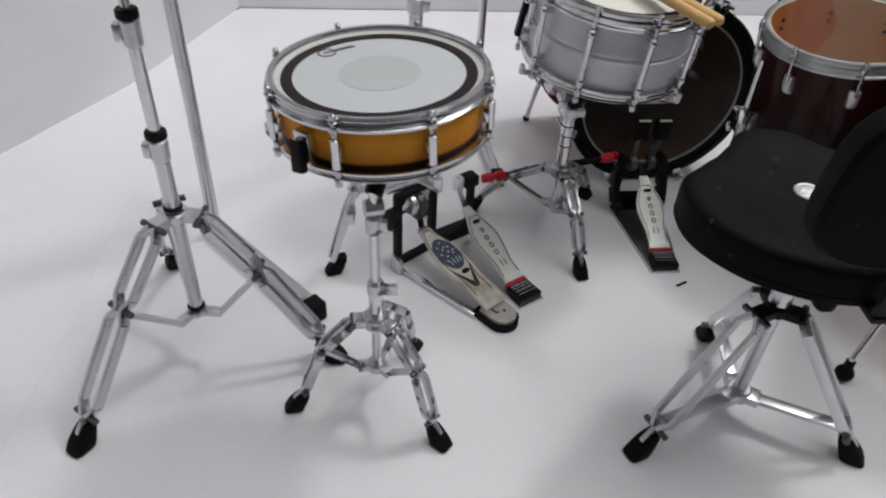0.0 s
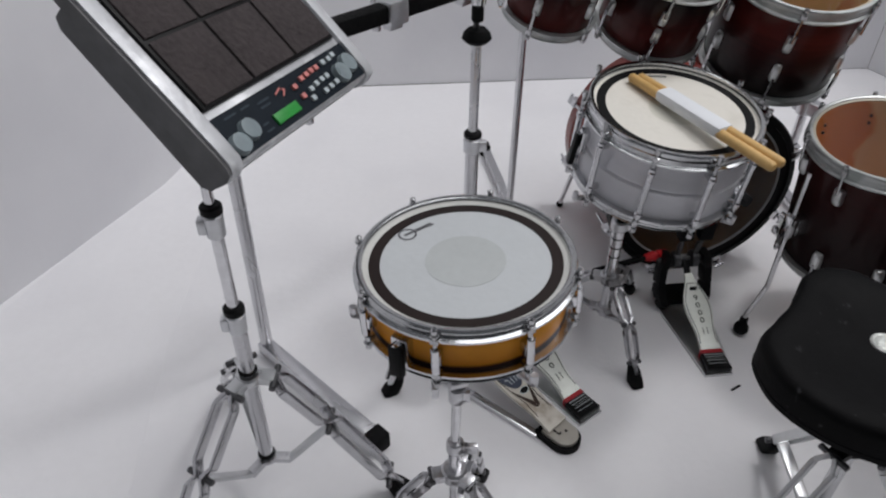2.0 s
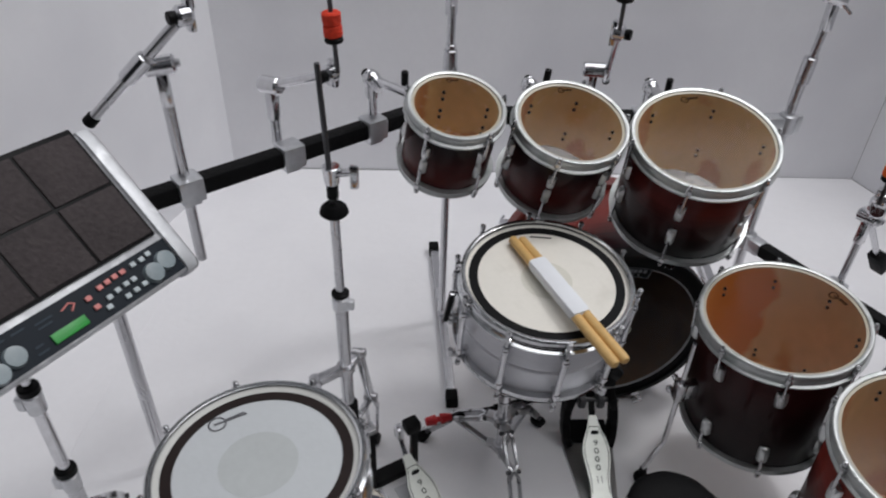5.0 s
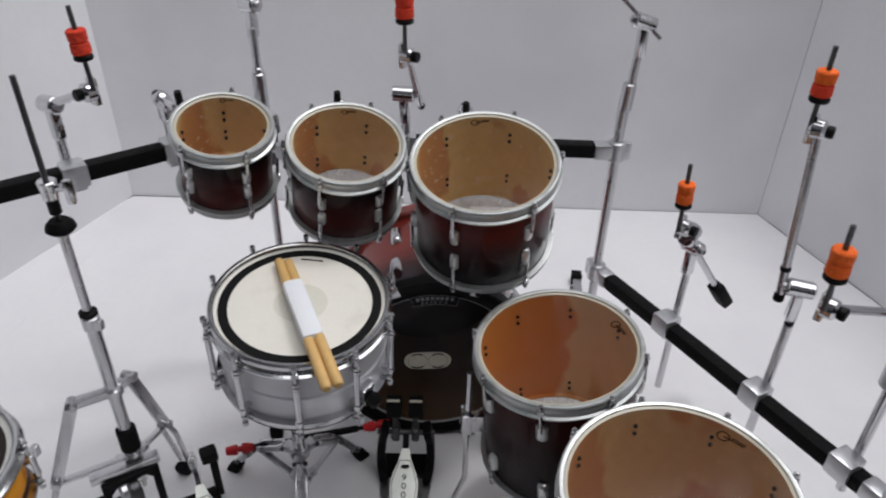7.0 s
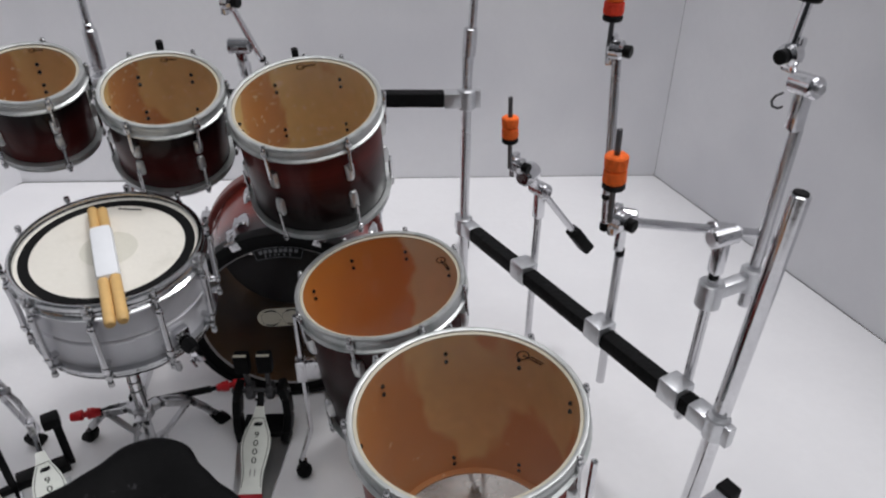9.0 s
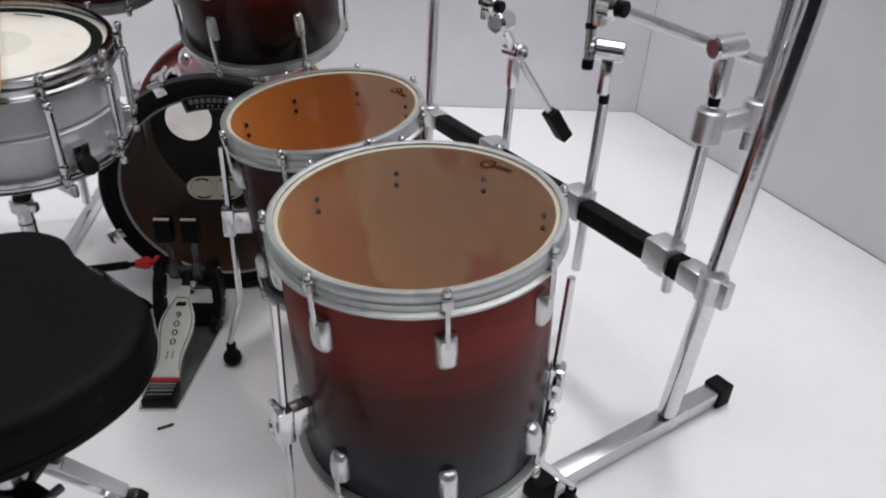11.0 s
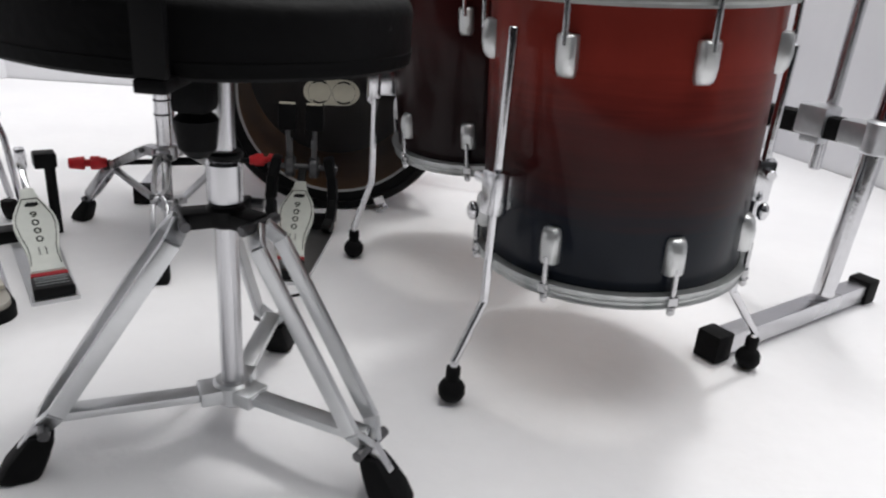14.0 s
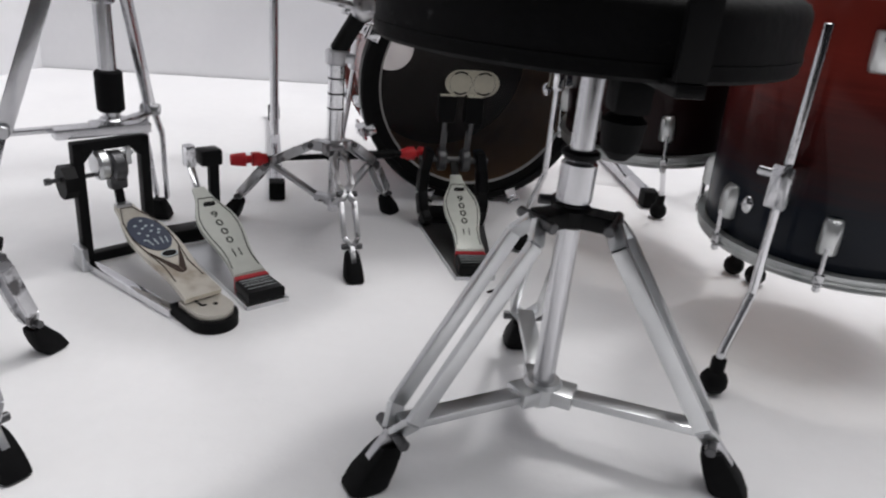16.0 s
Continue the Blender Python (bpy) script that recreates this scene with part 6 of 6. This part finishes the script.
part("hub_ring", cyl(B(), at(P, 0.104), at(P, 0.112), 0.0145, seg=16), BLACK, T)
part("upper_ring", cyl(B(), at(P, 0.310), at(P, 0.317), 0.0145, seg=16), BLACK, T)
for f in ((-0.402, 0.843, 0), (-0.004, 1.067, 0), (-0.392, 1.318, 0)):
    f = Vector(f)
    d = Vector((f.x - P.x, f.y - P.y, 0))
    L = d.length
    d.normalize()
    h = at(P, 0.298) + d * 0.040
    bar(hub, at(P, 0.300), h, 0.024, 0.014)
    kn = at(P, 0.197) + d * (L * 0.46)
    mid, end = double_leg(T, h, f, 0.0165, 0.0165, TUBE, kn, 0.036)
    bar(low, at(P, 0.096), at(P, 0.096) + d * 0.042, 0.017, 0.010)
    part("brace", bar(B(), at(P, 0.096) + d * 0.04, kn - UP * 0.008, 0.016, 0.008, UP, 0.2), SATIN, T)
part("leg_hub", hub, SATIN, T)
part("lower_hub", low, REFLCHROME, T)

vb, vr, vt = Vector((-0.170, 0.924, 0.765)), Vector((-0.056, 1.212, 0.738)), Vector((-0.209, 1.282, 0.894))
ax = (vr - vb).normalized()
ay = (vt - vr)
ay = (ay - ax * ay.dot(ax)).normalized()
az = ax.cross(ay)
m = Matrix((ax, ay, az)).transposed().to_4x4()
m.translation = (vb + vr) / 2
W, D = 0.312, 0.226
T = thing("percussion_pad", m.translation, "silver electronic percussion pad with six dark grey pads", "drum pad", m=m)
side = Matrix(((0, 0, 1, 0), (1, 0, 0, 0), (0, 1, 0, 0), (0, 0, 0, 1)))
part("body", prism(B(), [(0.012, -0.052), (0.002, -0.045), (0.0, -0.014), (D - 0.008, -0.014), (D - 0.008, -0.036), (D - 0.018, -0.043)], -W / 2 + 0.004, W / 2 - 0.004, side), UNDER, T, "dark grey wedge-shaped underside")
bm = prism(B(), [(-W / 2, 0.0), (W / 2, 0.0), (W / 2, D), (-W / 2, D)], -0.020, 0.0, round_top=0.005)
part("top_case", bm, SPRAY, T, "silver plastic top case")
part("pad_tray", box(B(), (W - 0.046, D - 0.054, 0.012), Matrix.Translation((0, 0.062 + (D - 0.062) / 2 + 0.004, -0.0005)), 0.2), BLACK, T)
pw, ph_ = (W - 0.052) / 3, (D - 0.061) / 2
for i in range(3):
    for j in range(2):
        bm = box(B(), (pw - 0.0045, ph_ - 0.0045, 0.012), Matrix.Translation((-(W - 0.052) / 2 + pw * (i + 0.5), 0.0635 + ph_ * (j + 0.5), 0.0020)), 0.12)
        part("playing_pad", bm, PADS, T)
part("front_panel", prism(B(), [(-W / 2 + 0.020, 0.004), (W / 2 - 0.018, 0.004), (W / 2 - 0.018, 0.053), (-W / 2 + 0.020, 0.053)], -0.001, 0.002), PANEL, T, "dark printed control panel")
CHEEK = [(0.006, -0.030), (-0.002, -0.026), (-0.005, -0.012), (-0.002, 0.000), (0.006, 0.005), (0.03, 0.006), (D - 0.012, 0.006), (D + 0.001, 0.002), (D + 0.004, -0.006), (D + 0.001, -0.014), (0.03, -0.022)]
SKIRT = [(0.008, -0.032), (-0.001, -0.027), (-0.004, -0.012), (-0.001, -0.002), (0.006, 0.001), (0.03, 0.002), (D - 0.012, 0.002), (D - 0.001, -0.001), (D + 0.002, -0.006), (D - 0.001, -0.013), (0.03, -0.024)]
for s, w in ((-1, 0.018), (1, 0.017)):
    x0, x1 = sorted((s * (W / 2 + 0.0015), s * (W / 2 - w)))
    cheek = part("side_cheek", prism(B(), CHEEK, x0, x1, side, round_top=0.003), SPRAY, T)
    x0, x1 = sorted((s * (W / 2 + 0.0012), s * (W / 2 + 0.0050)))
    part("side_skirt", prism(B(), SKIRT, x0, x1, side, round_top=0.0012), UNDER, cheek, "dark grey plastic side")
part("display", box(B(), (0.046, 0.0125, 0.004), Matrix.Translation((-0.036, 0.017, 0.003)), 0.15), LCD, T, "green display")
for x, y, r in ((-0.126, 0.017, 0.0125), (-0.102, 0.024, 0.013), (0.094, 0.020, 0.014), (0.118, 0.026, 0.014)):
    part("knob", lathe(B(), [(0, 0.002), (r, 0.002), (r * 0.9, 0.009), (0, 0.010)], Matrix.Translation((x, y, 0)), 18, False), KNOBB, T)
for i, (x, y, c) in enumerate([(0.004, 0.036, BTNR), (0.006, 0.022, BTNR), (0.024, 0.040, BTNR), (0.036, 0.041, BTNR), (0.048, 0.042, BTNR), (0.060, 0.042, BTNR), (0.026, 0.024, BTNW), (0.018, 0.014, BTNW), (0.040, 0.026, BTNW), (0.054, 0.027, BTNW), (0.066, 0.027, BTNW), (0.046, 0.013, BTNW), (0.060, 0.014, BTNW), (0.074, 0.015, BTNW), (0.078, 0.043, BTNW), (0.092, 0.043, BTNW), (0.104, 0.045, BTNW)]):
    part("button", box(B(), (0.0078, 0.0064, 0.004), Matrix.Translation((x, y, 0.0035)), 0.25), c, T)
# faint printed lines on the panel: a red sweep and dim rows
bm = tube(B(), [Vector(p) for p in ((-0.030, 0.040, 0.0022), (-0.018, 0.044, 0.0022), (-0.012, 0.040, 0.0022), (-0.020, 0.034, 0.0022))], 0.0012)
part("printed_sweep", bm, BTNR, T)
for x, y, w in ((-0.052, 0.042, 0.022), (-0.054, 0.036, 0.018), (-0.108, 0.046, 0.020), (-0.082, 0.046, 0.016), (-0.074, 0.012, 0.014), (-0.074, 0.020, 0.010)):
    part("printed_line", box(B(), (w, 0.0022, 0.0006), Matrix.Translation((x, y, 0.0022)), 0), PRINTDIM, T)
part("mount_plate", box(B(), (0.09, 0.09, 0.012), Matrix.Translation(m.inverted() @ Vector((*PP, 0.785))), 0.15), BLACK, T)

# a fleck of dirt on the paper
bm = bar(B(), (0.640, 1.304, 0.001), (0.662, 1.316, 0.0025), 0.005, 0.002, UP, 0.3)
solo("dirt_fleck", bm, INK, "small black fleck lying on the white floor", "debris", (0.65, 1.31, 0))
